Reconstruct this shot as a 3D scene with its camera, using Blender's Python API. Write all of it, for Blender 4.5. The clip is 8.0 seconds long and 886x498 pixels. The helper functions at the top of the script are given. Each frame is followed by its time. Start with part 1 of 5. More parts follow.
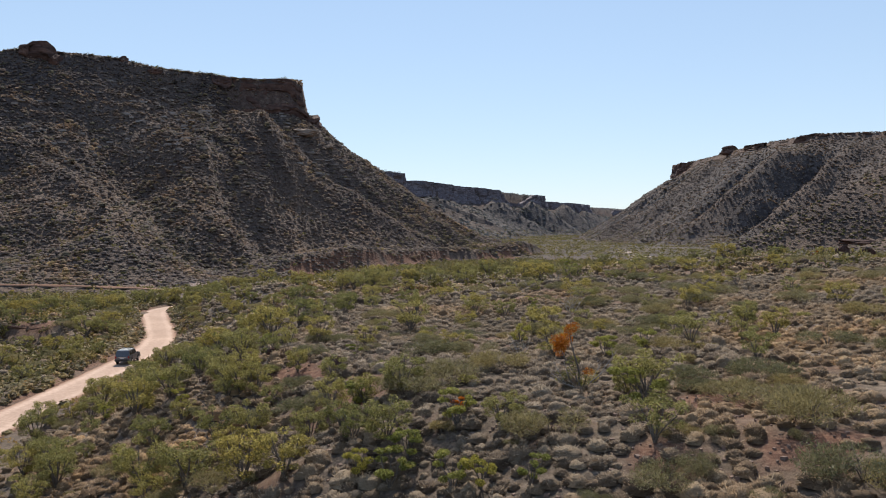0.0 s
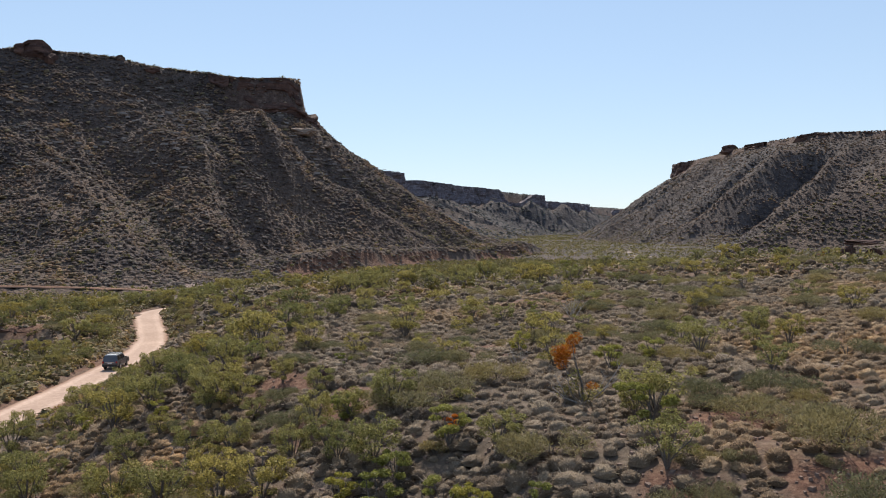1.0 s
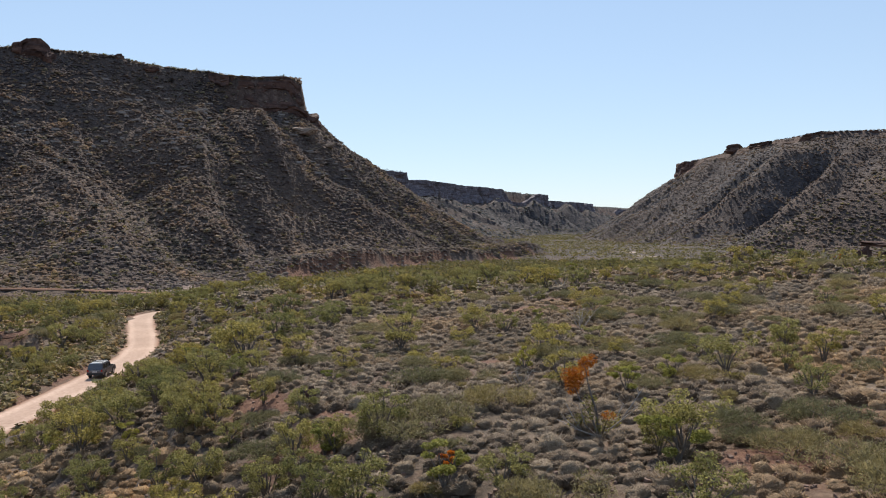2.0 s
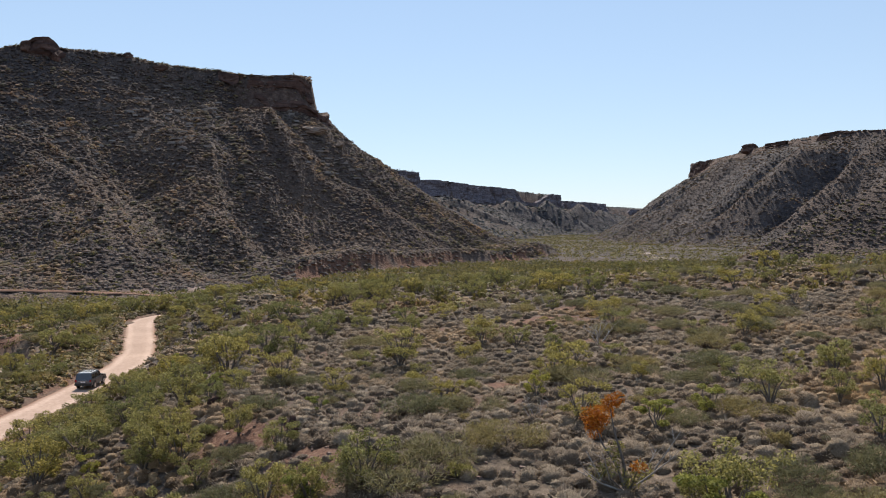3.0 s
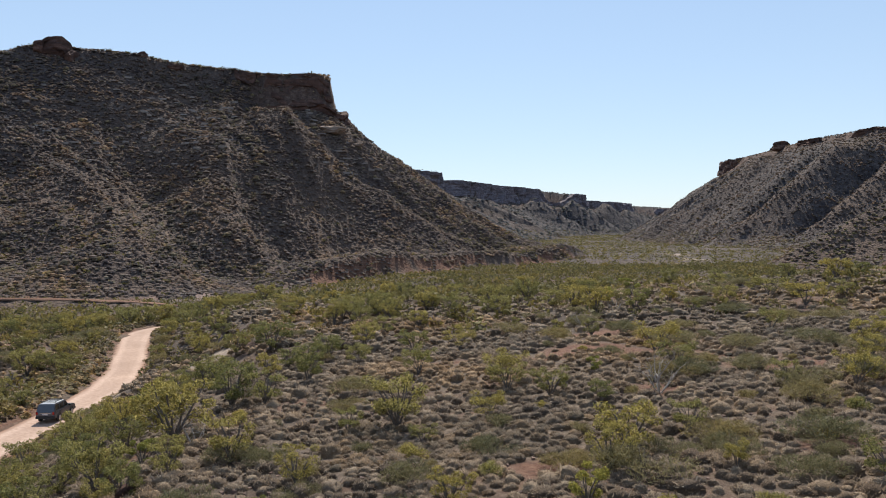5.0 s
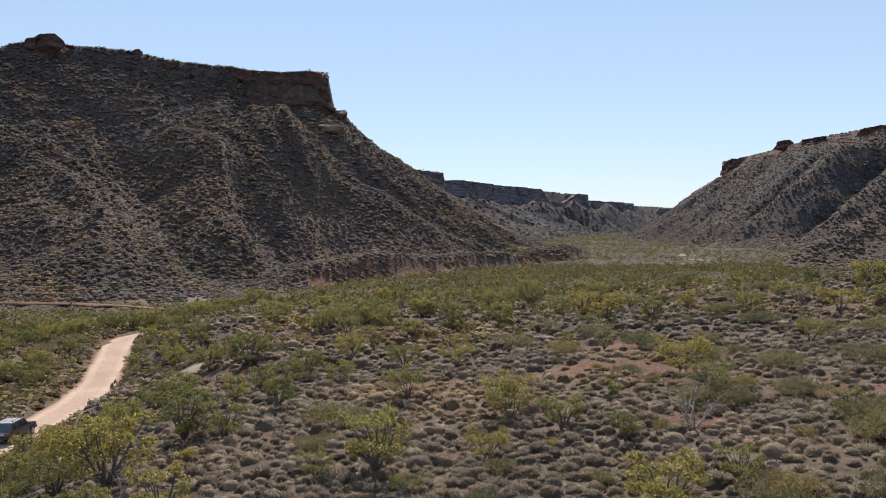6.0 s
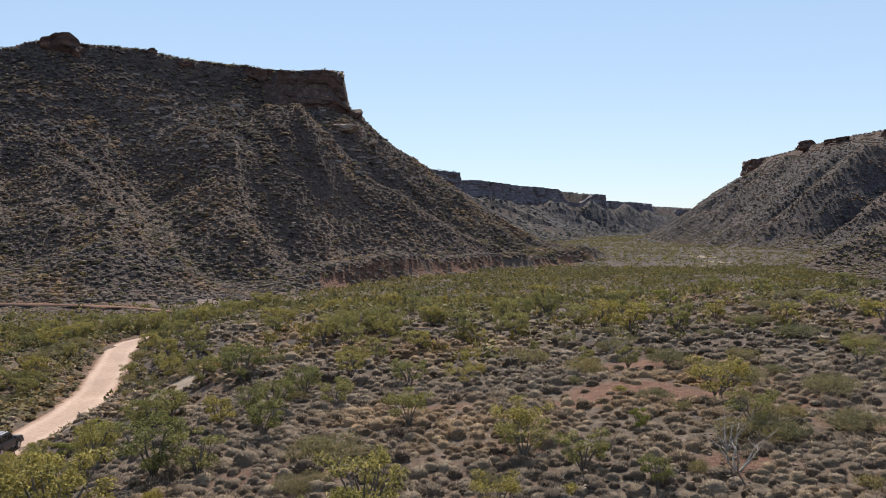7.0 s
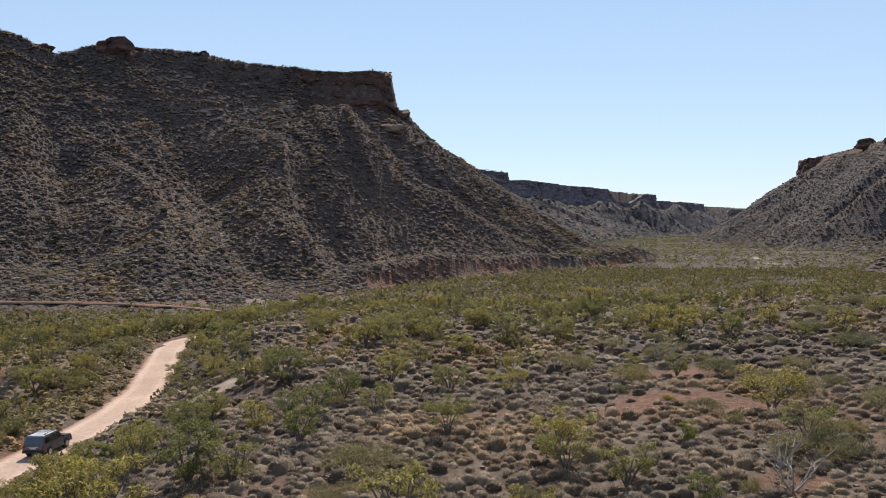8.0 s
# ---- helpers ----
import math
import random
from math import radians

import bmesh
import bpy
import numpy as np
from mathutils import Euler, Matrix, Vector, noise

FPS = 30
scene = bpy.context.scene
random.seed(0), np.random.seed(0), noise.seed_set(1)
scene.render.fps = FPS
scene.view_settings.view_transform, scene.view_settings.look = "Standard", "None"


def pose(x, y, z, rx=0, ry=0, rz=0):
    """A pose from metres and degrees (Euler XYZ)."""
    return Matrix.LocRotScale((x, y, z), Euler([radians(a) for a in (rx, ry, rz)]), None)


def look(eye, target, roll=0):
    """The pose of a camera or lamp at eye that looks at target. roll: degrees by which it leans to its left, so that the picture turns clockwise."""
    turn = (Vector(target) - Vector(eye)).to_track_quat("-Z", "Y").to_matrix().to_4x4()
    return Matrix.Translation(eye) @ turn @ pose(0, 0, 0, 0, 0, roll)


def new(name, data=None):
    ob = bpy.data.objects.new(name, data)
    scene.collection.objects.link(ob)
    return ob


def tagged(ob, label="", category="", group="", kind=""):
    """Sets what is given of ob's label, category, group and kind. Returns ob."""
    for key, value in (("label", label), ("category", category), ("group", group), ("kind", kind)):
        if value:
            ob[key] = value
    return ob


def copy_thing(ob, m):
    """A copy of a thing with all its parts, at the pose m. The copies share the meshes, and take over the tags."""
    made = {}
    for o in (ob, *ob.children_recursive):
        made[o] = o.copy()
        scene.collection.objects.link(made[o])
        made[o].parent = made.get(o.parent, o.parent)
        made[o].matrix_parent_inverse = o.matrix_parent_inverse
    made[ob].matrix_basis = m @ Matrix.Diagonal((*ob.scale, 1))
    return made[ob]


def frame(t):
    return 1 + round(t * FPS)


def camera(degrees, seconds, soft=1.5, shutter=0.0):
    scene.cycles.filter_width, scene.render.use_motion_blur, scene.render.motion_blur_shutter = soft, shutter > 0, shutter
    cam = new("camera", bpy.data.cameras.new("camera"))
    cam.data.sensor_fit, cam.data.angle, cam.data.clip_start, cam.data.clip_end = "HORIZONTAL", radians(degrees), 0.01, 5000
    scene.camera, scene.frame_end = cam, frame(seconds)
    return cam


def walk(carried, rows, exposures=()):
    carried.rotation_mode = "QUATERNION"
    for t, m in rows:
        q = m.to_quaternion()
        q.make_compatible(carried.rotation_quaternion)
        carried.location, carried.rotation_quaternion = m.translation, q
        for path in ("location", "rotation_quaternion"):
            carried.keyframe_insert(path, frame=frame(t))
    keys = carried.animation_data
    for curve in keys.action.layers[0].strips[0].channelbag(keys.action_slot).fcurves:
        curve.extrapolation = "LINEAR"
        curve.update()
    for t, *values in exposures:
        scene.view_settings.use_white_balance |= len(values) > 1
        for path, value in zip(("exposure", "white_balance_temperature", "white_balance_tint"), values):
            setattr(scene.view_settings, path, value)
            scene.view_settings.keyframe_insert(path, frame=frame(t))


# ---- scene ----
cam = camera(57.0, 8.0, 1.0)
PATH = [
    (0, (-0.000, 0.000, 17.500), (-0.00, 99.97, 15.00), -0.00),
    (0.5, (0.120, 1.158, 17.592), (0.14, 101.13, 15.04), -0.08),
    (1, (0.337, 2.936, 17.656), (0.38, 102.90, 15.11), -0.06),
    (2.3, (0.850, 9.116, 18.050), (0.15, 109.08, 15.45), -0.08),
    (2.5, (1.001, 10.165, 18.119), (-0.09, 110.13, 15.53), -0.01),
    (3, (1.217, 13.165, 18.309), (-0.64, 113.11, 15.70), -0.00),
    (3.5, (1.371, 16.369, 18.469), (-1.70, 116.29, 15.84), 0.12),
    (4, (1.498, 19.701, 18.681), (-3.43, 119.54, 16.02), 0.41),
    (4.5, (1.618, 23.013, 18.860), (-3.34, 122.86, 16.24), -0.08),
    (4.7, (1.647, 24.370, 18.928), (-3.25, 124.22, 16.35), -0.17),
    (5.8, (1.678, 32.695, 18.947), (-3.12, 132.55, 16.42), -0.43),
    (6, (1.813, 34.006, 18.976), (-3.20, 133.85, 16.46), -0.36),
    (6.5, (1.920, 36.934, 19.243), (-3.56, 136.75, 16.73), -0.30),
    (7, (2.120, 38.943, 19.370), (-4.96, 138.66, 16.84), -0.17),
    (7.5, (2.258, 39.847, 19.527), (-7.30, 139.36, 17.01), -0.12),
    (8, (2.406, 40.063, 19.540), (-10.50, 139.20, 17.03), -0.08),
]
walk(cam, [(t, look(eye, target, roll)) for t, eye, target, roll in PATH])

# ---- sky and sun ----
SUN_AZ, SUN_EL = radians(-5), radians(48)   # azimuth to the right of +y
world = bpy.data.worlds.new("world")
scene.world = world
world.use_nodes = True
wn = world.node_tree.nodes
sky = wn.new("ShaderNodeTexSky")
sky.sky_type, sky.sun_disc = "NISHITA", False
sky.sun_elevation, sky.sun_rotation = SUN_EL, SUN_AZ
sky.air_density, sky.dust_density, sky.ozone_density = 1.0, 0.0, 2.6
wn["Background"].inputs["Strength"].default_value = 0.268
haze = wn.new("ShaderNodeGamma")                     # a pale, even sky
haze.inputs["Gamma"].default_value = 0.5
world.node_tree.links.new(sky.outputs[0], haze.inputs["Color"])
cool = wn.new("ShaderNodeMix")                       # the film's cool white balance
cool.data_type, cool.blend_type = "RGBA", "MULTIPLY"
cool.inputs[0].default_value, cool.inputs[7].default_value = 1.0, (0.885, 0.98, 1.11, 1)
world.node_tree.links.new(haze.outputs[0], cool.inputs[6])
world.node_tree.links.new(cool.outputs[2], wn["Background"].inputs["Color"])
sun = new("sun", bpy.data.lights.new("sun", "SUN"))
sun.data.energy, sun.data.angle, sun.data.color = 5.0, radians(0.53), (1.0, 0.93, 0.82)
sun_way = Vector((math.sin(SUN_AZ) * math.cos(SUN_EL), math.cos(SUN_AZ) * math.cos(SUN_EL), math.sin(SUN_EL)))
sun.matrix_world = look((0, 0, 300), Vector((0, 0, 300)) - sun_way)
scene.view_settings.exposure = 0.2


# ---- materials ----
def mat(name, rough=0.9):
    m = bpy.data.materials.new(name)
    m.use_nodes = True
    n = m.node_tree.nodes
    p = n["Principled BSDF"]
    p.inputs["Roughness"].default_value = rough
    p.inputs["Specular IOR Level"].default_value = 0.2
    return m, n, m.node_tree.links, p


def noise_node(n, l, scale, detail=5.0, rough=0.6, vec=None):
    t = n.new("ShaderNodeTexNoise")
    t.inputs["Scale"].default_value, t.inputs["Detail"].default_value, t.inputs["Roughness"].default_value = scale, detail, rough
    if vec is None:
        vec = n.new("ShaderNodeTexCoord").outputs["Object"]
    l.new(vec, t.inputs["Vector"])
    return t.outputs["Fac"]


def ramp(n, l, fac, stops):
    r = n.new("ShaderNodeValToRGB")
    e = r.color_ramp.elements
    while len(e) < len(stops):
        e.new(0.5)
    for k, (pos, col) in zip(e, stops):
        k.position = pos
        k.color = (*col, 1) if isinstance(col, tuple) else (col, col, col, 1)
    l.new(fac, r.inputs[0])
    return r.outputs[0]


def mix(n, l, fac, a, b, mode="MIX"):
    m = n.new("ShaderNodeMix")
    m.data_type, m.blend_type = "RGBA", mode
    for sock, v in ((m.inputs[0], fac), (m.inputs[6], a), (m.inputs[7], b)):
        if isinstance(v, bpy.types.NodeSocket):
            l.new(v, sock)
        elif isinstance(v, tuple):
            sock.default_value = (*v, 1)
        else:
            sock.default_value = v
    return m.outputs[2]


def bump(n, l, p, height, strength, dist):
    b = n.new("ShaderNodeBump")
    b.inputs["Strength"].default_value, b.inputs["Distance"].default_value = strength, dist
    l.new(height, b.inputs["Height"])
    l.new(b.outputs[0], p.inputs["Normal"])


def attr(n, name):
    a = n.new("ShaderNodeAttribute")
    a.attribute_name = name
    return a.outputs["Fac"]


def ground_material():
    m, n, l, p = mat("ground", 0.95)
    stony = ramp(n, l, noise_node(n, l, 1.7, 8, 0.7), [(0.3, (0.06, 0.049, 0.041)), (0.5, (0.125, 0.10, 0.081)), (0.7, (0.23, 0.185, 0.15))])
    red = ramp(n, l, noise_node(n, l, 3.1, 8, 0.7), [(0.3, (0.08, 0.038, 0.027)), (0.5, (0.165, 0.084, 0.055)), (0.62, (0.235, 0.13, 0.086)), (0.75, (0.34, 0.235, 0.17))])
    litter = ramp(n, l, noise_node(n, l, 0.55, 8, 0.75), [(0.3, (0.06, 0.046, 0.041)), (0.5, (0.105, 0.081, 0.071)), (0.72, (0.17, 0.131, 0.111))])
    patches = ramp(n, l, noise_node(n, l, 0.09, 6, 0.65), [(0.5, 0.0), (0.68, 0.8)])
    base = mix(n, l, patches, stony, red)
    # hummocks too small and far to be built one by one
    tc = n.new("ShaderNodeTexCoord").outputs["Object"]
    warp = n.new("ShaderNodeMix")
    warp.data_type, warp.blend_type = "RGBA", "LINEAR_LIGHT"
    warp.inputs[0].default_value = 0.35
    wob = n.new("ShaderNodeTexNoise")
    wob.inputs["Scale"].default_value = 1.3
    l.new(tc, wob.inputs["Vector"])
    l.new(tc, warp.inputs[6])
    l.new(wob.outputs["Color"], warp.inputs[7])
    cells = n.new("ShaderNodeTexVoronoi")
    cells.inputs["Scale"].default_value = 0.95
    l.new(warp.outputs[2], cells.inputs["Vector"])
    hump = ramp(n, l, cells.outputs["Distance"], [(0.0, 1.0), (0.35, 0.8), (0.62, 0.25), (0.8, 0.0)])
    # paler centres, darker gaps: the shade between hummocks painted into the colour
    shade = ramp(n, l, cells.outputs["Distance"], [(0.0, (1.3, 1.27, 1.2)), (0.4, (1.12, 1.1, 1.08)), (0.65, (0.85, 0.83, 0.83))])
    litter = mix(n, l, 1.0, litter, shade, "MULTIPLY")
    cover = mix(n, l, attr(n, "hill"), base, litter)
    grey = ramp(n, l, noise_node(n, l, 0.02, 5, 0.6), [(0.33, (0.55, 0.53, 0.56)), (0.66, (1.35, 1.24, 1.08))])
    cover = mix(n, l, 1.0, cover, grey, "MULTIPLY")
    # scrub cover; its dark cool tone also paints in slope shade and haze
    thicket_shade = ramp(n, l, noise_node(n, l, 0.22, 8, 0.8), [(0.38, (0.036, 0.033, 0.035)), (0.5, (0.075, 0.066, 0.066)), (0.63, (0.145, 0.122, 0.112))])
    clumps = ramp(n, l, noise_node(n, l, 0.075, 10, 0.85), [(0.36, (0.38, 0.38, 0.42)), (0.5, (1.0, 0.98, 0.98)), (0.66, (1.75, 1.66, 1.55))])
    thicket_shade = mix(n, l, 1.0, thicket_shade, clumps, "MULTIPLY")
    cover = mix(n, l, attr(n, "bush"), cover, thicket_shade)
    cover = mix(n, l, attr(n, "bare"), cover, red)
    pale = ramp(n, l, noise_node(n, l, 0.8, 6, 0.7), [(0.3, (0.24, 0.18, 0.135)), (0.7, (0.42, 0.335, 0.26))])
    cover = mix(n, l, attr(n, "pale"), cover, pale)
    clay = ramp(n, l, noise_node(n, l, 0.5, 6, 0.7), [(0.3, (0.17, 0.12, 0.10)), (0.7, (0.27, 0.20, 0.17))])
    cover = mix(n, l, attr(n, "ash"), cover, clay)
    stone = ramp(n, l, noise_node(n, l, 0.4, 8, 0.7), [(0.3, (0.055, 0.04, 0.036)), (0.5, (0.105, 0.068, 0.055)), (0.7, (0.20, 0.145, 0.115))])
    cover = mix(n, l, attr(n, "rock"), cover, stone)
    l.new(cover, p.inputs["Base Color"])
    rough = n.new("ShaderNodeBump")
    rough.inputs["Strength"].default_value, rough.inputs["Distance"].default_value = 0.8, 0.28
    l.new(noise_node(n, l, 1.3, 8, 0.75), rough.inputs["Height"])
    knobs = n.new("ShaderNodeBump")
    knobs.inputs["Distance"].default_value = 0.4
    l.new(attr(n, "hill"), knobs.inputs["Strength"])
    l.new(hump, knobs.inputs["Height"])
    l.new(rough.outputs[0], knobs.inputs["Normal"])
    l.new(knobs.outputs[0], p.inputs["Normal"])
    return m


def rock_material(name="rock", tint=(1, 1, 1)):
    m, n, l, p = mat(name, 0.92)
    tc = n.new("ShaderNodeTexCoord").outputs["Object"]
    mp = n.new("ShaderNodeMapping")
    mp.inputs["Scale"].default_value = (0.05, 0.05, 0.55)
    l.new(tc, mp.inputs["Vector"])
    bands = ramp(n, l, noise_node(n, l, 1.0, 6, 0.65, mp.outputs[0]), [(0.3, (0.06, 0.04, 0.036)), (0.5, (0.12, 0.068, 0.054)), (0.64, (0.18, 0.105, 0.08)), (0.8, (0.26, 0.185, 0.15))])
    stain_tint = ramp(n, l, noise_node(n, l, 0.35, 7, 0.7), [(0.3, (0.5, 0.48, 0.48)), (0.65, tint)])
    l.new(mix(n, l, 1.0, bands, stain_tint, "MULTIPLY"), p.inputs["Base Color"])
    bump(n, l, p, noise_node(n, l, 0.8, 8, 0.75), 0.8, 0.5)
    return m


def road_material():
    m, n, l, p = mat("sandy_gravel", 0.95)
    fine = ramp(n, l, noise_node(n, l, 2.5, 8, 0.7), [(0.3, (0.38, 0.262, 0.20)), (0.7, (0.55, 0.41, 0.325))])
    broad = ramp(n, l, noise_node(n, l, 0.12, 5, 0.6), [(0.3, (0.82, 0.78, 0.76)), (0.7, (1.05, 1.02, 1.0))])
    rut = ramp(n, l, attr(n, "rut"), [(0.0, (1, 1, 1)), (1.0, (1.14, 1.16, 1.18))])
    c = mix(n, l, 1.0, mix(n, l, 1.0, fine, broad, "MULTIPLY"), rut, "MULTIPLY")
    edge = ramp(n, l, noise_node(n, l, 1.1, 6, 0.7), [(0.3, (0.19, 0.096, 0.06)), (0.7, (0.31, 0.18, 0.12))])
    l.new(mix(n, l, attr(n, "edge"), c, edge), p.inputs["Base Color"])
    bump(n, l, p, noise_node(n, l, 4.0, 6, 0.7), 0.5, 0.06)
    return m


def plant_material(name, stops, through_light=0.3, objects=True, rough=0.6, fuzz=None, clump=None):
    """Leaves or spiky grass: each small island has its own tone, each plant too; thin leaves let some light through."""
    m, n, l, p = mat(name, rough)
    g = n.new("ShaderNodeNewGeometry").outputs["Random Per Island"]
    c = ramp(n, l, g, stops)
    if objects:
        oi = n.new("ShaderNodeObjectInfo").outputs["Random"]
        c = mix(n, l, 1.0, c, ramp(n, l, oi, [(0.0, (0.68, 0.74, 0.75)), (0.5, (1.0, 1.0, 1.0)), (1.0, (1.25, 1.12, 0.9))]), "MULTIPLY")
    else:
        c = mix(n, l, 1.0, c, ramp(n, l, noise_node(n, l, 0.06, 4, 0.6), [(0.3, (0.78, 0.80, 0.84)), (0.5, (1.0, 1.0, 1.0)), (0.7, (1.42, 1.2, 0.9))]), "MULTIPLY")
    if clump:
        c = mix(n, l, 1.0, c, ramp(n, l, noise_node(n, l, clump, 3, 0.6), [(0.32, (0.62, 0.62, 0.66)), (0.5, (1.0, 1.0, 1.0)), (0.68, (1.5, 1.46, 1.3))]), "MULTIPLY")
    if fuzz:
        grain = noise_node(n, l, fuzz[0], 4, 0.7)
        c = mix(n, l, 1.0, c, ramp(n, l, grain, [(0.3, 0.6), (0.7, 1.35)]), "MULTIPLY")
        bump(n, l, p, grain, fuzz[1], fuzz[2])
    l.new(c, p.inputs["Base Color"])
    if through_light:
        tr = n.new("ShaderNodeBsdfTranslucent")
        l.new(c, tr.inputs["Color"])
        mx = n.new("ShaderNodeMixShader")
        mx.inputs[0].default_value = through_light
        l.new(p.outputs[0], mx.inputs[1])
        l.new(tr.outputs[0], mx.inputs[2])
        l.new(mx.outputs[0], n["Material Output"].inputs["Surface"])
    return m


def bark_material(name, a, b):
    m, n, l, p = mat(name, 0.9)
    l.new(ramp(n, l, noise_node(n, l, 9.0, 6, 0.7), [(0.3, a), (0.7, b)]), p.inputs["Base Color"])
    return m


def plain(name, col, rough=0.5, metal=0.0):
    m, n, l, p = mat(name, rough)
    l.new(ramp(n, l, noise_node(n, l, 7.0, 6, 0.7), [(0.3, tuple(c * 0.85 for c in col)), (0.7, tuple(min(1, c * 1.1) for c in col))]), p.inputs["Base Color"])
    p.inputs["Metallic"].default_value = metal
    p.inputs["Specular IOR Level"].default_value = 0.5
    return m


GROUND, ROCK, ROAD = ground_material(), rock_material(), road_material()
# aerial haze over the far cliffs, put into the rock's blue tint
FAR_ROCK = rock_material("hazy_rock", (1.7, 2.6, 3.6))
BARK = bark_material("grey_bark", (0.07, 0.055, 0.045), (0.20, 0.17, 0.145))
DEADWOOD = bark_material("dead_wood", (0.22, 0.19, 0.165), (0.42, 0.37, 0.33))
LEAF = plant_material("olive_leaves", [(0.0, (0.10, 0.093, 0.03)), (0.5, (0.23, 0.208, 0.068)), (1.0, (0.47, 0.42, 0.165))], 0.5)
LEAF_GREY = plant_material("grey_green_leaves", [(0.0, (0.115, 0.098, 0.05)), (0.5, (0.215, 0.187, 0.09)), (1.0, (0.33, 0.285, 0.155))], 0.42)
LEAF_ORANGE = plant_material("orange_leaves", [(0.0, (0.34, 0.085, 0.008)), (0.5, (0.52, 0.15, 0.016)), (1.0, (0.62, 0.25, 0.035))], 0.4)
LEAF_YELLOW = plant_material("yellow_green_leaves", [(0.0, (0.13, 0.13, 0.03)), (0.5, (0.255, 0.25, 0.062)), (1.0, (0.47, 0.44, 0.13))], 0.45)
SPINIFEX = plant_material("spinifex_hummock", [(0.0, (0.10, 0.068, 0.045)), (0.35, (0.175, 0.124, 0.083)), (0.7, (0.25, 0.183, 0.123)), (1.0, (0.34, 0.255, 0.17))], 0.0, objects=False, rough=0.85, fuzz=(22.0, 0.9, 0.12))
HUMMOCK = plant_material("single_hummock", [(0.0, (0.16, 0.115, 0.077)), (1.0, (0.26, 0.19, 0.128))], 0.0, rough=0.85, fuzz=(22.0, 0.9, 0.12))
# straw blades, paler than the hummock so that its backlit top is painted in
BLADES = plant_material("spinifex_blades", [(0.0, (0.22, 0.16, 0.112)), (0.5, (0.40, 0.305, 0.215)), (1.0, (0.60, 0.475, 0.34))], 0.28, objects=False, rough=0.8)
SCRUB = plant_material("valley_scrub", [(0.0, (0.075, 0.068, 0.028)), (0.5, (0.15, 0.132, 0.048)), (1.0, (0.25, 0.21, 0.08))], 0.35, objects=False, rough=0.75)
HILL_SCRUB = plant_material("hill_scrub", [(0.0, (0.15, 0.117, 0.105)), (0.45, (0.22, 0.173, 0.153)), (0.8, (0.28, 0.222, 0.19)), (1.0, (0.235, 0.2, 0.145))], 0.4, objects=False, rough=0.9, clump=0.35)
# far scrub with distance haze painted in as a cool blue-grey
FAR_SCRUB = plant_material("hazy_scrub", [(0.0, (0.085, 0.092, 0.10)), (0.5, (0.135, 0.143, 0.15)), (1.0, (0.19, 0.19, 0.175))], 0.25, objects=False, rough=0.9, clump=0.05)
DRY_GRASS = plant_material("dry_grass", [(0.0, (0.20, 0.12, 0.04)), (0.5, (0.32, 0.21, 0.085)), (1.0, (0.44, 0.32, 0.15))], 0.4, objects=False, rough=0.8)
VERGE = plant_material("verge_shrub", [(0.0, (0.11, 0.085, 0.05)), (0.5, (0.20, 0.16, 0.085)), (0.85, (0.26, 0.22, 0.11)), (1.0, (0.33, 0.22, 0.11))], 0.3, objects=False, rough=0.8, clump=0.5)
PALE_ROCK = plain("pale_limestone", (0.27, 0.225, 0.195), 0.95)
TAN_ROCK = plain("tan_rock", (0.27, 0.195, 0.145), 0.95)
RED_STONE = plain("red_grey_stone", (0.19, 0.125, 0.096), 0.95)
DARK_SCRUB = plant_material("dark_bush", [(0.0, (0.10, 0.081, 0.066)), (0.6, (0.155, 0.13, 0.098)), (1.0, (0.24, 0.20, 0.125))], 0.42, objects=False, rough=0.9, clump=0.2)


# ---- the lie of the land ----
def lattice(ix, iy, seed):
    k = (ix.astype(np.int64) * 374761393 + iy.astype(np.int64) * 668265263 + seed * 974634281) & 0xFFFFFFFF
    k = ((k ^ (k >> 13)) * 1274126177) & 0xFFFFFFFF
    return ((k ^ (k >> 16)) & 0xFFFF) / 65535.0


def value_noise(x, y, seed):
    fx, fy = np.floor(x), np.floor(y)
    u, v = x - fx, y - fy
    u, v = u * u * (3 - 2 * u), v * v * (3 - 2 * v)
    a, b = lattice(fx, fy, seed), lattice(fx + 1, fy, seed)
    c, d = lattice(fx, fy + 1, seed), lattice(fx + 1, fy + 1, seed)
    return (a * (1 - u) + b * u) * (1 - v) + (c * (1 - u) + d * u) * v - 0.5


def fbm(x, y, size, seed, octaves=4, gain=0.5):
    out, amp = 0.0, 1.0
    for k in range(octaves):
        out = out + amp * value_noise(x / size * 2**k, y / size * 2**k, seed + k)
        amp *= gain
    return out


def line_distance(x, y, pts):
    """Distance to an open line of points, the length along it and the side (positive: to its left)."""
    best, along, side, run = np.full(x.shape, 1e9), np.zeros(x.shape), np.zeros(x.shape), 0.0
    for (ax, ay), (bx, by) in zip(pts[:-1], pts[1:]):
        dx, dy = bx - ax, by - ay
        n = math.hypot(dx, dy)
        t = np.clip(((x - ax) * dx + (y - ay) * dy) / n**2, 0, 1)
        d = np.hypot(x - ax - t * dx, y - ay - t * dy)
        near = d < best
        best = np.where(near, d, best)
        along = np.where(near, run + t * n, along)
        side = np.where(near, np.sign(dx * (y - ay) - dy * (x - ax)), side)
        run += n
    return best, along, side


def inside(x, y, poly):
    odd = np.zeros(x.shape, bool)
    for (ax, ay), (bx, by) in zip(poly, poly[1:] + poly[:1]):
        cross = (ay > y) != (by > y)
        odd ^= cross & (x < (bx - ax) * (y - ay) / (by - ay + 1e-12) + ax)
    return odd


def smooth(a, b, v):
    t = np.clip((v - a) / (b - a), 0, 1)
    return t * t * (3 - 2 * t)


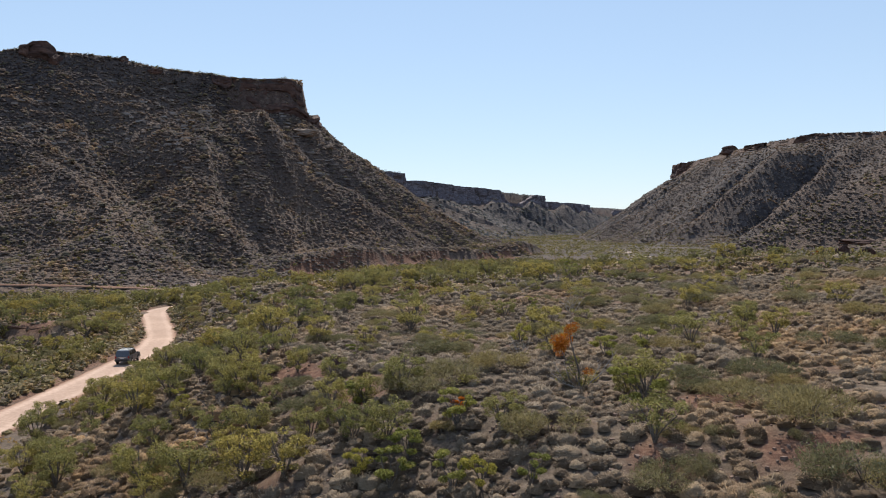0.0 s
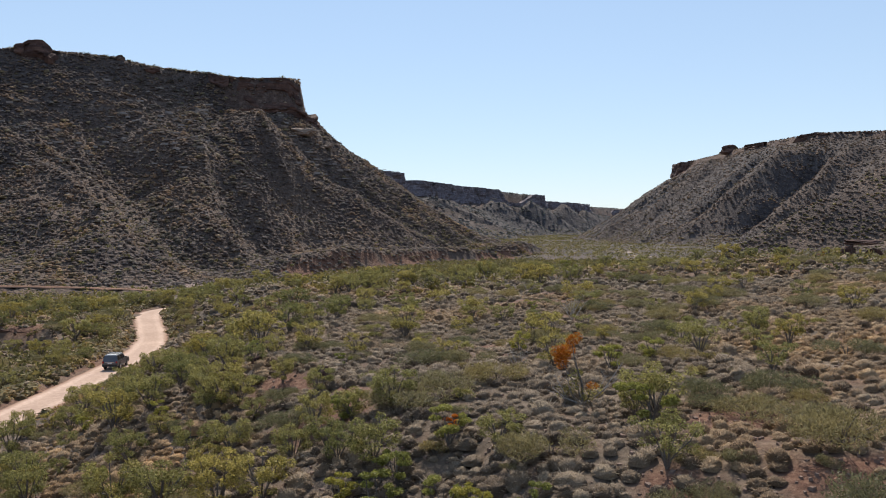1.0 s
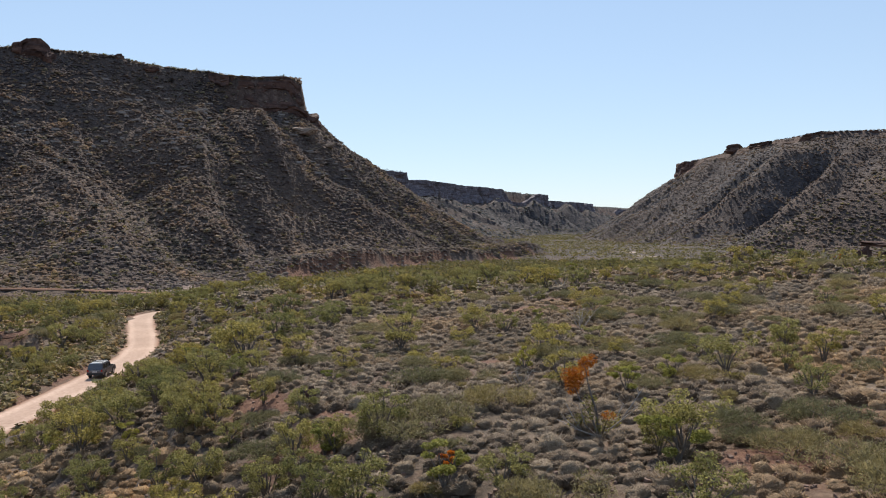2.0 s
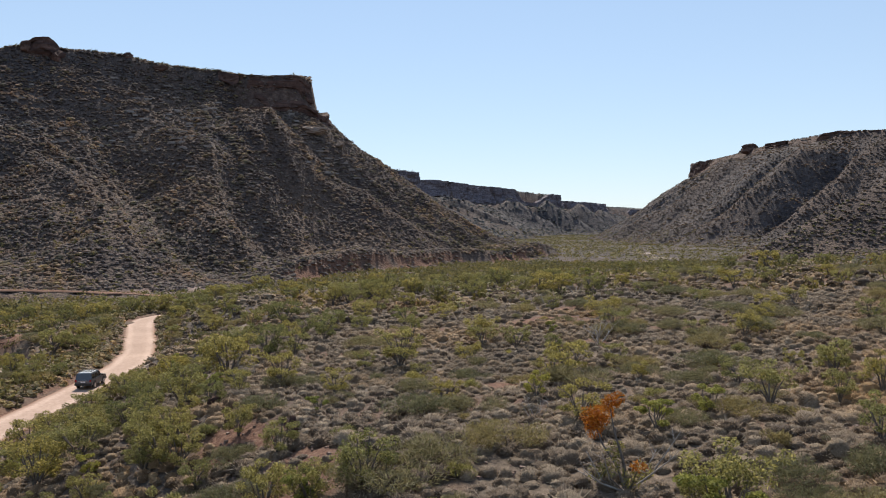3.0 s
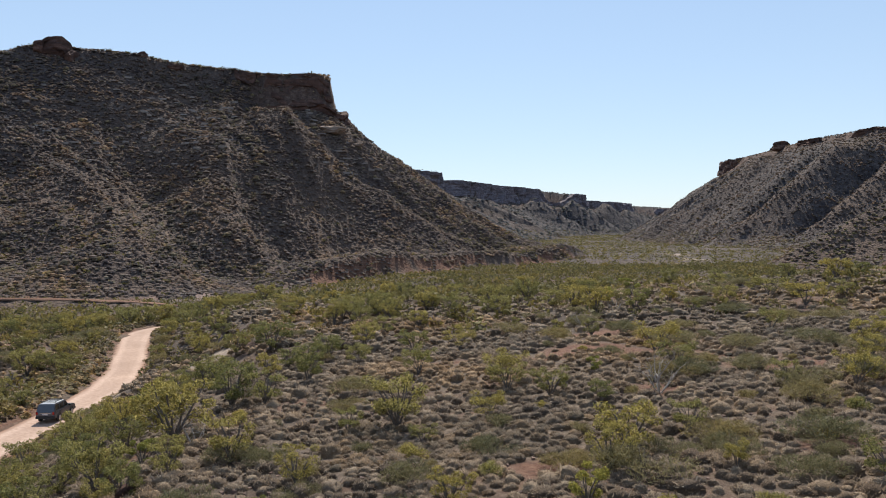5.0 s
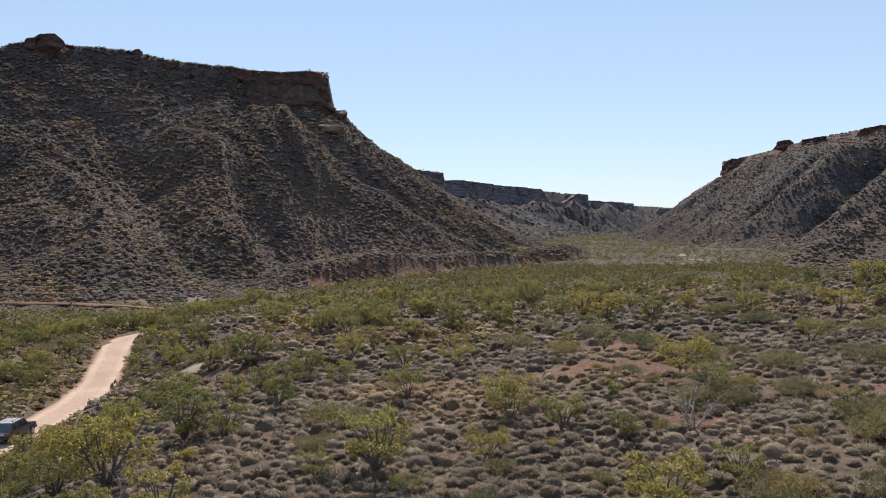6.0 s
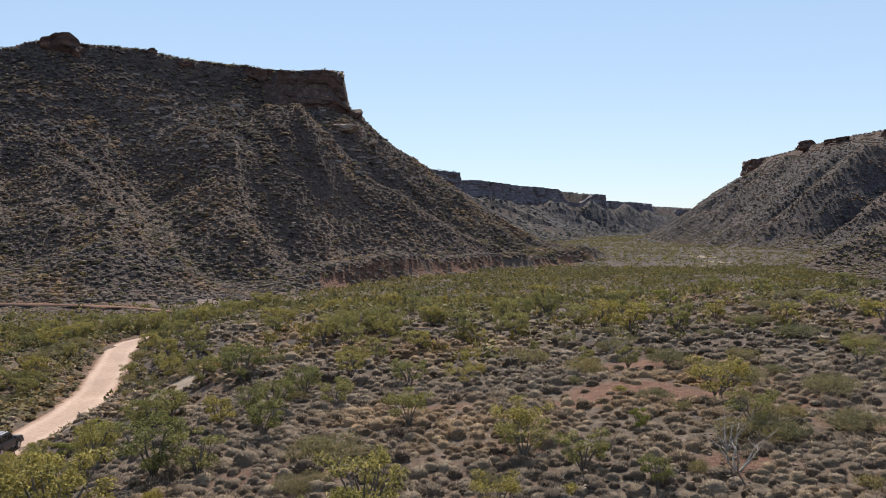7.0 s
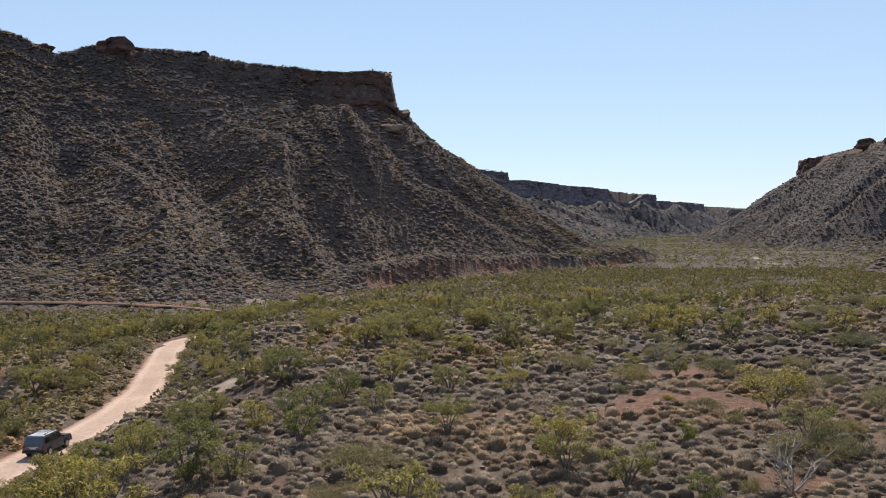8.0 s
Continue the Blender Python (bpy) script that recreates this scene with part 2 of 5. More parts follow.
# rims of the plateaus and feet of the slopes on both sides of the valley
RIM_L = [(-2500, -300), (-900, 150), (-500, 262), (-330, 328), (-240, 362), (-197, 388), (-135, 425), (-84, 442), (-78, 452),
         (-95, 500), (-170, 570), (-230, 690), (-220, 850), (-140, 1050), (-72, 1205), (-60, 1228), (-70, 1265), (-140, 1340),
         (-120, 1420), (-45, 1455), (60, 1640), (232, 1903), (215, 2000), (275, 2200), (451, 2545), (440, 2680), (646, 3000), (1500, 3700)]
FOOT_L = [(-2500, -600), (-900, -60), (-400, 60), (-220, 170), (-124, 219), (-92, 231), (-64, 246), (-47, 300), (0, 390), (48, 452), (64, 490), (58, 560), (10, 720),
          (30, 950), (125, 1225), (110, 1380), (150, 1480), (250, 1640), (375, 1880), (400, 2100), (600, 2530), (820, 2980), (1650, 3600)]
RIM_R = [(2500, -300), (1200, 60), (760, 280), (560, 430), (470, 600), (414, 763), (357, 786), (337, 890), (341, 975), (336, 1181),
         (350, 1195), (430, 1240), (600, 1500), (800, 1900), (1000, 2400), (1300, 2800), (2200, 3200)]
FOOT_R = [(2500, -700), (900, -250), (300, -60), (150, 120), (122, 250), (126, 330), (134, 410), (190, 520), (215, 640), (190, 800),
          (178, 1000), (172, 1110), (200, 1180), (310, 1290), (450, 1500), (600, 1850), (770, 2300), (950, 2600), (1250, 2950), (2000, 3350)]
PLATEAU_L = RIM_L + [(1500, 6000), (-6000, 6000), (-6000, -300)]
PLATEAU_R = RIM_R + [(6000, 3200), (6000, -300)]
SLOPE_L = FOOT_L + [(1700, 6000), (-6000, 6000), (-6000, -600)]
SLOPE_R = FOOT_R + [(6000, 3350), (6000, -700)]
# the stony bench beside the road, and the road
BENCH_EDGE = [(60, -60), (30, 2), (12, 25), (3, 37), (-6, 51), (-13, 60), (-14, 75), (-16, 95), (-22, 110), (-30, 140), (-38, 175), (-40, 230)]
ROAD_LINE = [(-47, -260), (-43, -100), (-40, 0), (-39.6, 60), (-40, 80), (-40.8, 100), (-42, 115), (-43.4, 124), (-46.5, 134), (-51.5, 147), (-57.0, 161), (-60.3, 169.5), (-59.5, 176), (-54, 181), (-47, 186), (-43, 195), (-49, 205), (-58, 208)]
TRACK_LINE = [(-58, 208), (-66, 210), (-76, 218), (-90, 222), (-104, 219), (-124, 209), (-210, 160), (-420, 40)]
CREEK_LINE = [(-190, 82), (-110, 99), (-76, 107), (-61, 111), (-56.5, 117), (-63, 124), (-90, 128)]


# bare red earth and pale sand or rock: x, y, half widths
PATCHES = [(9.7, 85.5, 4.5, 3.0), (11.6, 94, 4.0, 2.5), (5.5, 83, 3, 1.5), (14.5, 29, 3.0, 1.6), (8.0, 30, 1.6, 2.0), (12.0, 36, 2.0, 1.5), (12.0, 72, 2.2, 1.6), (-5.2, 46.5, 2.6, 3.5),
           (-8.5, 51, 2.0, 2.5), (17, 60, 2.5, 1.3), (4, 58.5, 2, 1), (-1, 84, 2.5, 1), (20, 76, 2.5, 1.2), (327, 1085, 14, 16), (-66, 131, 12, 3)]
SANDS = [(-24.5, 104, 2.6, 2.2), (-62.6, 204, 4, 3), (-19.8, 114.5, 1.8, 1.4), (-36.5, 106, 2.4, 2.0), (-63, 120, 7, 1.8), (115, 469, 9, 7), (104, 452, 4, 3), (128, 560, 10, 12), (70, 360, 3, 3), (60, 352, 2, 2), (98, 425, 3, 3), (-33, 140, 1.5, 2.0)]


# spurs (and, with a negative rise, gullies) of the nearer hill: line, rise, half width
SPURS = [([(-122, 424), (-97, 390), (-81, 380), (-66, 380), (-51, 384), (-33, 395), (-6, 424)], 8, 15), ([(-92, 425), (-80, 404), (-66, 408), (-50, 411), (-28, 418), (4, 447)], -7, 11),
         ([(-172, 366), (-147, 330), (-131, 305), (-112, 262)], 10, 20), ([(-157, 372), (-136, 345), (-112, 308), (-90, 286)], -8, 12),
         ([(-146, 390), (-122, 357), (-103, 326), (-84, 300)], 8, 13), ([(-114, 420), (-100, 368), (-84, 335), (-66, 312)], -8, 11),
         ([(-92, 380), (-76, 345), (-58, 320)], 6, 13), ([(-72, 372), (-50, 345), (-36, 335)], -5, 10),
         ([(-205, 340), (-185, 290), (-170, 250)], 7, 16), ([(-190, 358), (-168, 310), (-150, 265)], -7, 12), ([(-240, 330), (-218, 280), (-205, 240)], -7, 14)]


# spurs and gullies of the opposite mesa
SPURS_R = [([(330, 1060), (285, 1010), (240, 985), (195, 1000)], -5, 18), ([(338, 965), (295, 925), (245, 920), (195, 960)], 15, 22), ([(342, 850), (300, 815), (250, 800), (205, 815)], -17, 18),
           ([(353, 802), (305, 762), (262, 745), (222, 745)], 16, 21), ([(374, 765), (332, 732), (300, 710), (262, 690)], -19, 18), ([(398, 765), (350, 716), (305, 682), (262, 660)], 15, 20), ([(440, 690), (380, 650), (325, 615)], -15, 18)]


# spurs of talus under the far cliffs
SPURS_F = [([(60, 1640), (150, 1590), (220, 1570)], 30, 30), ([(105, 1710), (190, 1670), (270, 1650)], -26, 28), ([(150, 1762), (240, 1730), (310, 1715)], 32, 32), ([(195, 1840), (290, 1810), (350, 1790)], -26, 28),
           ([(234, 1900), (310, 1890), (375, 1870)], 28, 30), ([(275, 2200), (370, 2170), (430, 2150)], 30, 40), ([(320, 2290), (400, 2260), (480, 2240)], -26, 36), ([(360, 2370), (450, 2340), (520, 2310)], 28, 40), ([(451, 2545), (540, 2530), (590, 2510)], 28, 40),
           ([(-62, 1228), (20, 1215), (110, 1210)], 14, 34), ([(-100, 1140), (-30, 1120), (50, 1100)], -16, 26), ([(-130, 1060), (-60, 1040), (20, 1020)], 14, 28), ([(-45, 1455), (60, 1420), (140, 1400)], -16, 34)]


def crested(x, y, spurs, wobble, size, seed):
    """The rise of sharp-crested spurs and gullies, and how far a place lies in a hollow (1) or on a crest (-1)."""
    lift, hollow = 0.0, 0.0
    for pts, rise, width in spurs:
        ds, run, _ = line_distance(x, y, pts)
        ds = np.abs(ds + wobble * fbm(x, y, size, seed, 3))
        form = np.maximum(0, 1 - np.sqrt(ds * ds + 4) / (1.7 * width))
        form = form * form * (1.6 - 0.6 * form) * smooth(4, 45, run)
        lift = lift + 1.35 * rise * form
        hollow = hollow - np.sign(rise) * form
    return lift, hollow


def slope_height(x, y, rim, foot, plateau, slope_area, top, seed, cliff, comb=34, deep=12):
    d_rim, along, _ = line_distance(x, y, rim)
    d_foot, _, _ = line_distance(x, y, foot)
    on_top, on_slope = inside(x, y, plateau), inside(x, y, slope_area)
    t = d_rim / (d_rim + d_foot + 1e-6)
    wander = along + (70 if comb < 40 else 26) * fbm(x, y, 130, seed + 9, 3) * (1 - 0.6 * smooth(900, 1200, y))
    wide = 1 + 2.0 * smooth(900, 1500, y)
    gully = np.abs(value_noise(wander / comb / wide, wander * 0 + 0.3, seed)) * 2 + 0.35 * np.abs(value_noise(wander / 13 / wide, t * 1.5, seed + 3)) * 2
    lean = 0.95 + 0.45 * smooth(0.35, 1.0, t) + 0.85 * smooth(-95, -140, x) * (y < 470) + 0.5 * smooth(-88, -50, x) * (1 - smooth(600, 700, y)) * (comb < 40)
    lean = lean + (1.08 - lean) * smooth(850, 1150, y)
    body = (1 - cliff) * (1 - t) ** lean
    steps = 0.007 * np.sin(body * 110 + 14 * fbm(x, y, 45, seed + 5, 4)) * smooth(0.3, 0.6, body) * (0.4 + fbm(x, y, 30, seed + 6, 2))
    drop = 1 - cliff * smooth(0.0, 3.0, d_rim)
    body = np.where(d_rim < 3, np.maximum(body, drop - (1 - cliff) * (1 - (1 - t) ** lean)), body) + steps
    deep = deep * (1 - 0.9 * smooth(1000, 1110, y) * (comb > 40)) 
    h = top * body - (gully - (0.55 if comb < 40 else 0.7)) * deep * (1 + 0.5 * smooth(900, 1500, y)) * np.clip(t * (1 - t) * 4, 0, 1) ** 1.4 * smooth(0.05 + 0.15 * smooth(1100, 1300, y), 0.3 + 0.2 * smooth(1100, 1300, y), t)
    h = h + (fbm(x, y, 16, seed + 21, 4) * (2.6 + 1.2 * smooth(500, 700, y)) + fbm(x, y, 55, seed + 25, 3) * 5.0) * np.clip(t * 6, 0, 1) * np.clip((1 - t) * 6, 0, 1)
    h = np.where(on_top, top + 2.5 * fbm(x, y, 60, seed + 30, 3) * np.clip(d_rim / 20, 0, 1) + 0.008 * np.minimum(d_rim, 600), h)
    h = np.where(on_slope | on_top, np.maximum(h, 0) , 0.0)
    return h, t, on_slope | on_top, d_foot, d_rim, on_top


def ridge(x, y, a, b, fall):
    (ax, ay, az), (bx, by, bz) = a, b
    t = np.clip(((x - ax) * (bx - ax) + (y - ay) * (by - ay)) / ((bx - ax) ** 2 + (by - ay) ** 2), 0, 1)
    return az + t * (bz - az) - fall * np.hypot(x - ax - t * (bx - ax), y - ay - t * (by - ay))


def land(x, y, full=False):
    x, y = np.asarray(x, float), np.asarray(y, float)
    floor = 0.4 + 1.6 * fbm(x, y, 45, 3, 4) * smooth(20, 80, np.abs(x + 42)) + 0.0015 * np.maximum(y - 200, 0)
    # bench of stony ground to the right of the road
    d, _, side = line_distance(x, y, BENCH_EDGE)
    d = d * -side                                   # positive on the bench
    level = 8.9 + 0.055 * np.clip(x, -30, 60) + 0.008 * np.clip(y - 50, 0, 80)
    level = level * (1 - smooth(115, 260, y)) + 0.6 * smooth(115, 260, y)
    rough_edge = d + 5 * fbm(x, y, 14, 41, 3)
    bench = level * smooth(-23, 2, rough_edge)
    z = floor + bench + 0.7 * fbm(x, y, 9, 51, 4) * smooth(-25, 0, d) + 0.25 * fbm(x, y, 2.2, 57, 2) * smooth(-25, 0, d)
    top_l = np.clip(100 - 0.02 * (y - 1450), 88, 100) + 4.0 * (1 - smooth(370, 425, y)) + 6 * smooth(-215, -290, x) * (1 - smooth(400, 600, y)) - 2.5 * smooth(300, 430, y) * (1 - smooth(430, 900, y)) + 2.2 * np.exp(-((x + 166) / 17) ** 2) * (y < 500) - 2.2 * np.exp(-((x + 103) / 17) ** 2) * (y < 500) - 6.5 * np.exp(-((x / np.maximum(y - 20, 100) + 0.60) / 0.036) ** 2) * (y < 900)
    cliff_l = 0.025 + 0.13 * smooth(-119, -107, x) * smooth(395, 405, y) * (1 - smooth(520, 560, y)) + 0.22 * smooth(1100, 1180, y)
    hl, tl, on_l, foot_l, rim_l, plat_l = slope_height(x, y, RIM_L, FOOT_L, PLATEAU_L, SLOPE_L, top_l, 100, cliff_l)
    cliff_r = 0.03 + 0.09 * smooth(1080, 1140, y)
    hr, tr, on_r, foot_r, rim_r, plat_r = slope_height(x, y, RIM_R, FOOT_R, PLATEAU_R, SLOPE_R, 108.0 + 0 * x, 200, cliff_r, 52, 14)
    spur = ridge(x, y, (330, 470, 100), (150, 405, 8), 0.5) + 5 * fbm(x, y, 40, 77, 4)
    hr = np.where(on_r, np.maximum(hr, spur), hr)
    lift, hollow = crested(x, y, SPURS, 5, 22, 83)
    hl = hl + on_l * ~plat_l * 0.5 * lift * smooth(0.03, 0.3, tl)
    hl = hl + on_l * ~plat_l * (y > 900) * 0.95 * crested(x, y, SPURS_F, 9, 60, 87)[0] * smooth(0.1, 0.35, tl) * (1 - tl) ** 0.7
    lift_r, hollow_r = crested(x, y, SPURS_R, 6, 34, 85)
    hr = hr + on_r * ~plat_r * 0.7 * lift_r * smooth(0.03, 0.3, tr)
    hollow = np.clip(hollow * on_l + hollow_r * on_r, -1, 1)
    # cut bank of red earth along the foot of the hill
    bank = smooth(1.0, 8.5, foot_l) * smooth(265, 310, y) * (1 - smooth(470, 540, y)) * np.maximum(5.0 + 4 * fbm(x, y, 36, 81, 2), 0.4) + 0.35 * fbm(x, y, 6, 84, 3) * (foot_l < 9) * smooth(225, 250, y) * (1 - smooth(470, 540, y))
    hl = np.where(on_l, np.maximum(hl, bank) + 0.25 * bank, hl)
    z = z * (1 - smooth(10, 60, np.where(on_l | on_r, np.minimum(np.where(on_l, foot_l, 1e9), np.where(on_r, foot_r, 1e9)), 0)) * 0.9) + hl + hr
    dc = line_distance(x, y, CREEK_LINE)[0] + 2.5 * fbm(x, y, 12, 61, 3)
    z = z - 1.3 * (1 - smooth(1.6, 4.0, dc)) + 2.0 * smooth(1.5, 4.5, dc) * smooth(118, 124, y) * smooth(-50, -60, x) * (1 - smooth(140, 190, y))
    # the road lies level in the ground, the creek a little below it
    dr = np.minimum(line_distance(x, y, ROAD_LINE)[0], line_distance(x, y, TRACK_LINE)[0] + 4.0)
    w = 1 - smooth(3.0, 7.5, dr)
    z = z * (1 - w) + road_height(x, y) * w
    z = z + 0.45 * smooth(2.7, 3.6, dr) * (1 - smooth(4.4, 7.5, dr))
    if not full:
        return z
    hill = np.clip(smooth(0, 25, np.where(on_l, foot_l, 0)) + smooth(0, 25, np.where(on_r, foot_r, 0)) + 0.75 * smooth(130, 220, y), 0, 1)
    face = on_l & (foot_l < 6.5) & (y > 225) & (y < 520)
    bare = np.where(face, smooth(-0.25, 0.05, fbm(x, y, 14, 91, 3)), 0.0)
    wob = 0.8 * fbm(x, y, 3.5, 97, 3)
    for px, py, rx, ry in PATCHES:
        bare = np.maximum(bare, 1 - smooth(0.7, 1.1, np.hypot((x - px) / rx, (y - py) / ry) + wob))
    bare = np.maximum(bare, 0.9 * smooth(2.0, 2.8, dr) * (1 - smooth(2.9, 4.0, dr + 1.5 * fbm(x, y, 5, 98, 2))))
    pale = (1 - smooth(0.6, 2.2, dc)) * smooth(-0.25, 0.15, fbm(x, y, 6, 99, 3))
    for px, py, rx, ry in SANDS:
        pale = np.maximum(pale, 1 - smooth(0.7, 1.1, np.hypot((x - px) / rx, (y - py) / ry) + wob))
    ash = (1 - smooth(0.6, 1.2, np.hypot((x + 62) / 26, (y - 246) / 12) + wob)) * (np.where(on_l, foot_l, 0) < 12)
    reach = 1 + 2.5 * smooth(900, 1500, y)
    rock = np.maximum(smooth(0.08, 0.14, cliff_l) * on_l * ~plat_l * (1 - smooth(4, 13, rim_l / reach + 6 * fbm(x, y, 12, 88, 3))),
                      (on_r | plat_r) * (~plat_r | (rim_r < 4)) * (1 - smooth(3, 11, rim_r / reach + 8 * fbm(x, y, 16, 89, 3))))
    # scrub cover, plus slope shade put in on the far and upper slopes
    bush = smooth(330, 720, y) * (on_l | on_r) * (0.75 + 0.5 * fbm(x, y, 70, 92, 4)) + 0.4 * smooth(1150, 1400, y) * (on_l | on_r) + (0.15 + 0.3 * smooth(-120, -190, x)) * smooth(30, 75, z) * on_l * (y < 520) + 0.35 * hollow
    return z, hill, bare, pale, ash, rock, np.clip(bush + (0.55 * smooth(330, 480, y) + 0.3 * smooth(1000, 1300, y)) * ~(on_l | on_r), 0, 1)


def road_height(x, y):
    return 0.0 + 0.9 * smooth(150, 205, y) + 2.2 * smooth(-70, -130, x)


def ground_height(x, y):
    return float(land(np.array([x]), np.array([y]))[0])


def mesh_object(name, verts, faces, material, parent=None, smooth_shade=True, floats=None):
    """A mesh from arrays; faces all have the same number of corners."""
    me = bpy.data.meshes.new(name)
    verts, faces = np.asarray(verts, np.float32), np.asarray(faces, np.int32)
    k = faces.shape[1]
    me.vertices.add(len(verts))
    me.vertices.foreach_set("co", verts.ravel())
    me.loops.add(faces.size)
    me.loops.foreach_set("vertex_index", faces.ravel())
    me.polygons.add(len(faces))
    me.polygons.foreach_set("loop_start", np.arange(0, faces.size, k, dtype=np.int32))
    me.polygons.foreach_set("use_smooth", np.full(len(faces), smooth_shade))
    for key, values in (floats or {}).items():
        me.attributes.new(key, "FLOAT", "POINT").data.foreach_set("value", np.asarray(values, np.float32).ravel())
    me.update(calc_edges=True)
    me.materials.append(material)
    ob = new(name, me)
    if parent is not None:
        ob.parent = parent
    return ob


def spaced(*stretches):
    """Coordinates with a step of their own in each stretch: (from, to, step)."""
    return np.unique(np.concatenate([np.linspace(a, b, max(2, round((b - a) / s) + 1)) for a, b, s in stretches]))


def grid_faces(rows, cols):
    i = np.arange(rows * cols).reshape(rows, cols)
    return np.stack([i[:-1, :-1], i[:-1, 1:], i[1:, 1:], i[1:, :-1]], -1).reshape(-1, 4)


def build_ground():
    xs = spaced((-4600, -1500, 150), (-1500, -500, 25), (-500, -280, 6), (-280, -60, 3.0), (-60, 40, 1.05), (40, 110, 2.0), (110, 480, 5), (480, 1000, 16), (1000, 4600, 110))
    ys = spaced((-3000, -300, 150), (-300, -20, 14), (-20, 20, 3), (20, 125, 1.05), (125, 200, 1.8), (200, 520, 2.7), (520, 1300, 7), (1300, 2200, 18), (2200, 3400, 40), (3400, 4700, 130))
    X, Y = np.meshgrid(xs, ys)
    Z, hill, bare, pale, ash, rock, bush = land(X, Y, True)
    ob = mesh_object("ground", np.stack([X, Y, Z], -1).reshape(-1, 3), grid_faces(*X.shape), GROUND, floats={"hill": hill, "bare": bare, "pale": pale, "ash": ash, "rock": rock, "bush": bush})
    tagged(ob, "stony red and grey ground of a canyon with bare hill slopes", "ground", kind="structure")


def resample(line, step):
    pts = np.array(line, float)
    s = np.r_[0, np.cumsum(np.hypot(*np.diff(pts, axis=0).T))]
    q = np.linspace(0, s[-1], int(s[-1] / step) + 1)
    fine = np.stack([np.interp(q, s, pts[:, 0]), np.interp(q, s, pts[:, 1])], 1)
    for _ in range(int(24 / step)):                      # round the corners
        fine[1:-1] = (fine[:-2] + 2 * fine[1:-1] + fine[2:]) / 4
    return fine


def build_road(name, line, width, label, dusty=0.0, bed=None):
    c = resample(line, 1.5)
    way = np.gradient(c, axis=0)
    way /= np.hypot(*way.T)[:, None]
    across = np.stack([way[:, 1], -way[:, 0]], 1)
    u = np.array([-1, -0.88, -0.62, -0.48, -0.3, 0, 0.3, 0.48, 0.62, 0.88, 1])
    half = width / 2 * (1 + 0.16 * fbm(c[:, 0], c[:, 1], 9, 71, 3))
    xy = c[:, None] + across[:, None] * (u[None, :, None] * half[:, None, None])
    edge = np.abs(u)[None, :] > 0.85
    z = (bed or road_height)(xy[..., 0], xy[..., 1]) + 0.09 - 0.03 * (np.abs(np.abs(u) - 0.48) < 0.1) + 0.05 * fbm(xy[..., 0], xy[..., 1], 3, 72, 2) - 0.18 * (np.abs(u) > 0.95)
    rut = np.broadcast_to((np.abs(np.abs(u) - 0.48) < 0.15) * 1.0, z.shape)
    ob = mesh_object(name, np.concatenate([xy, z[..., None]], -1).reshape(-1, 3), grid_faces(*z.shape), ROAD, floats={"rut": rut, "edge": np.broadcast_to(np.maximum(edge * 0.9, dusty), z.shape)})
    tagged(ob, label, "road", kind="structure")


build_ground()
build_road("road", ROAD_LINE, 5.7, "pale sandy gravel road winding through the scrub")
build_road("track", TRACK_LINE, 1.3, "dusty side track along the foot of the hill", 1.0, land)


# ---- cliffs, outcrops and boulders ----
def thing(name, label, category, place=None, group=""):
    """An empty at the base of a thing, which holds its parts."""
    ob = new(name)
    if place is not None:
        ob.matrix_basis = place
    return tagged(ob, label, category, group)


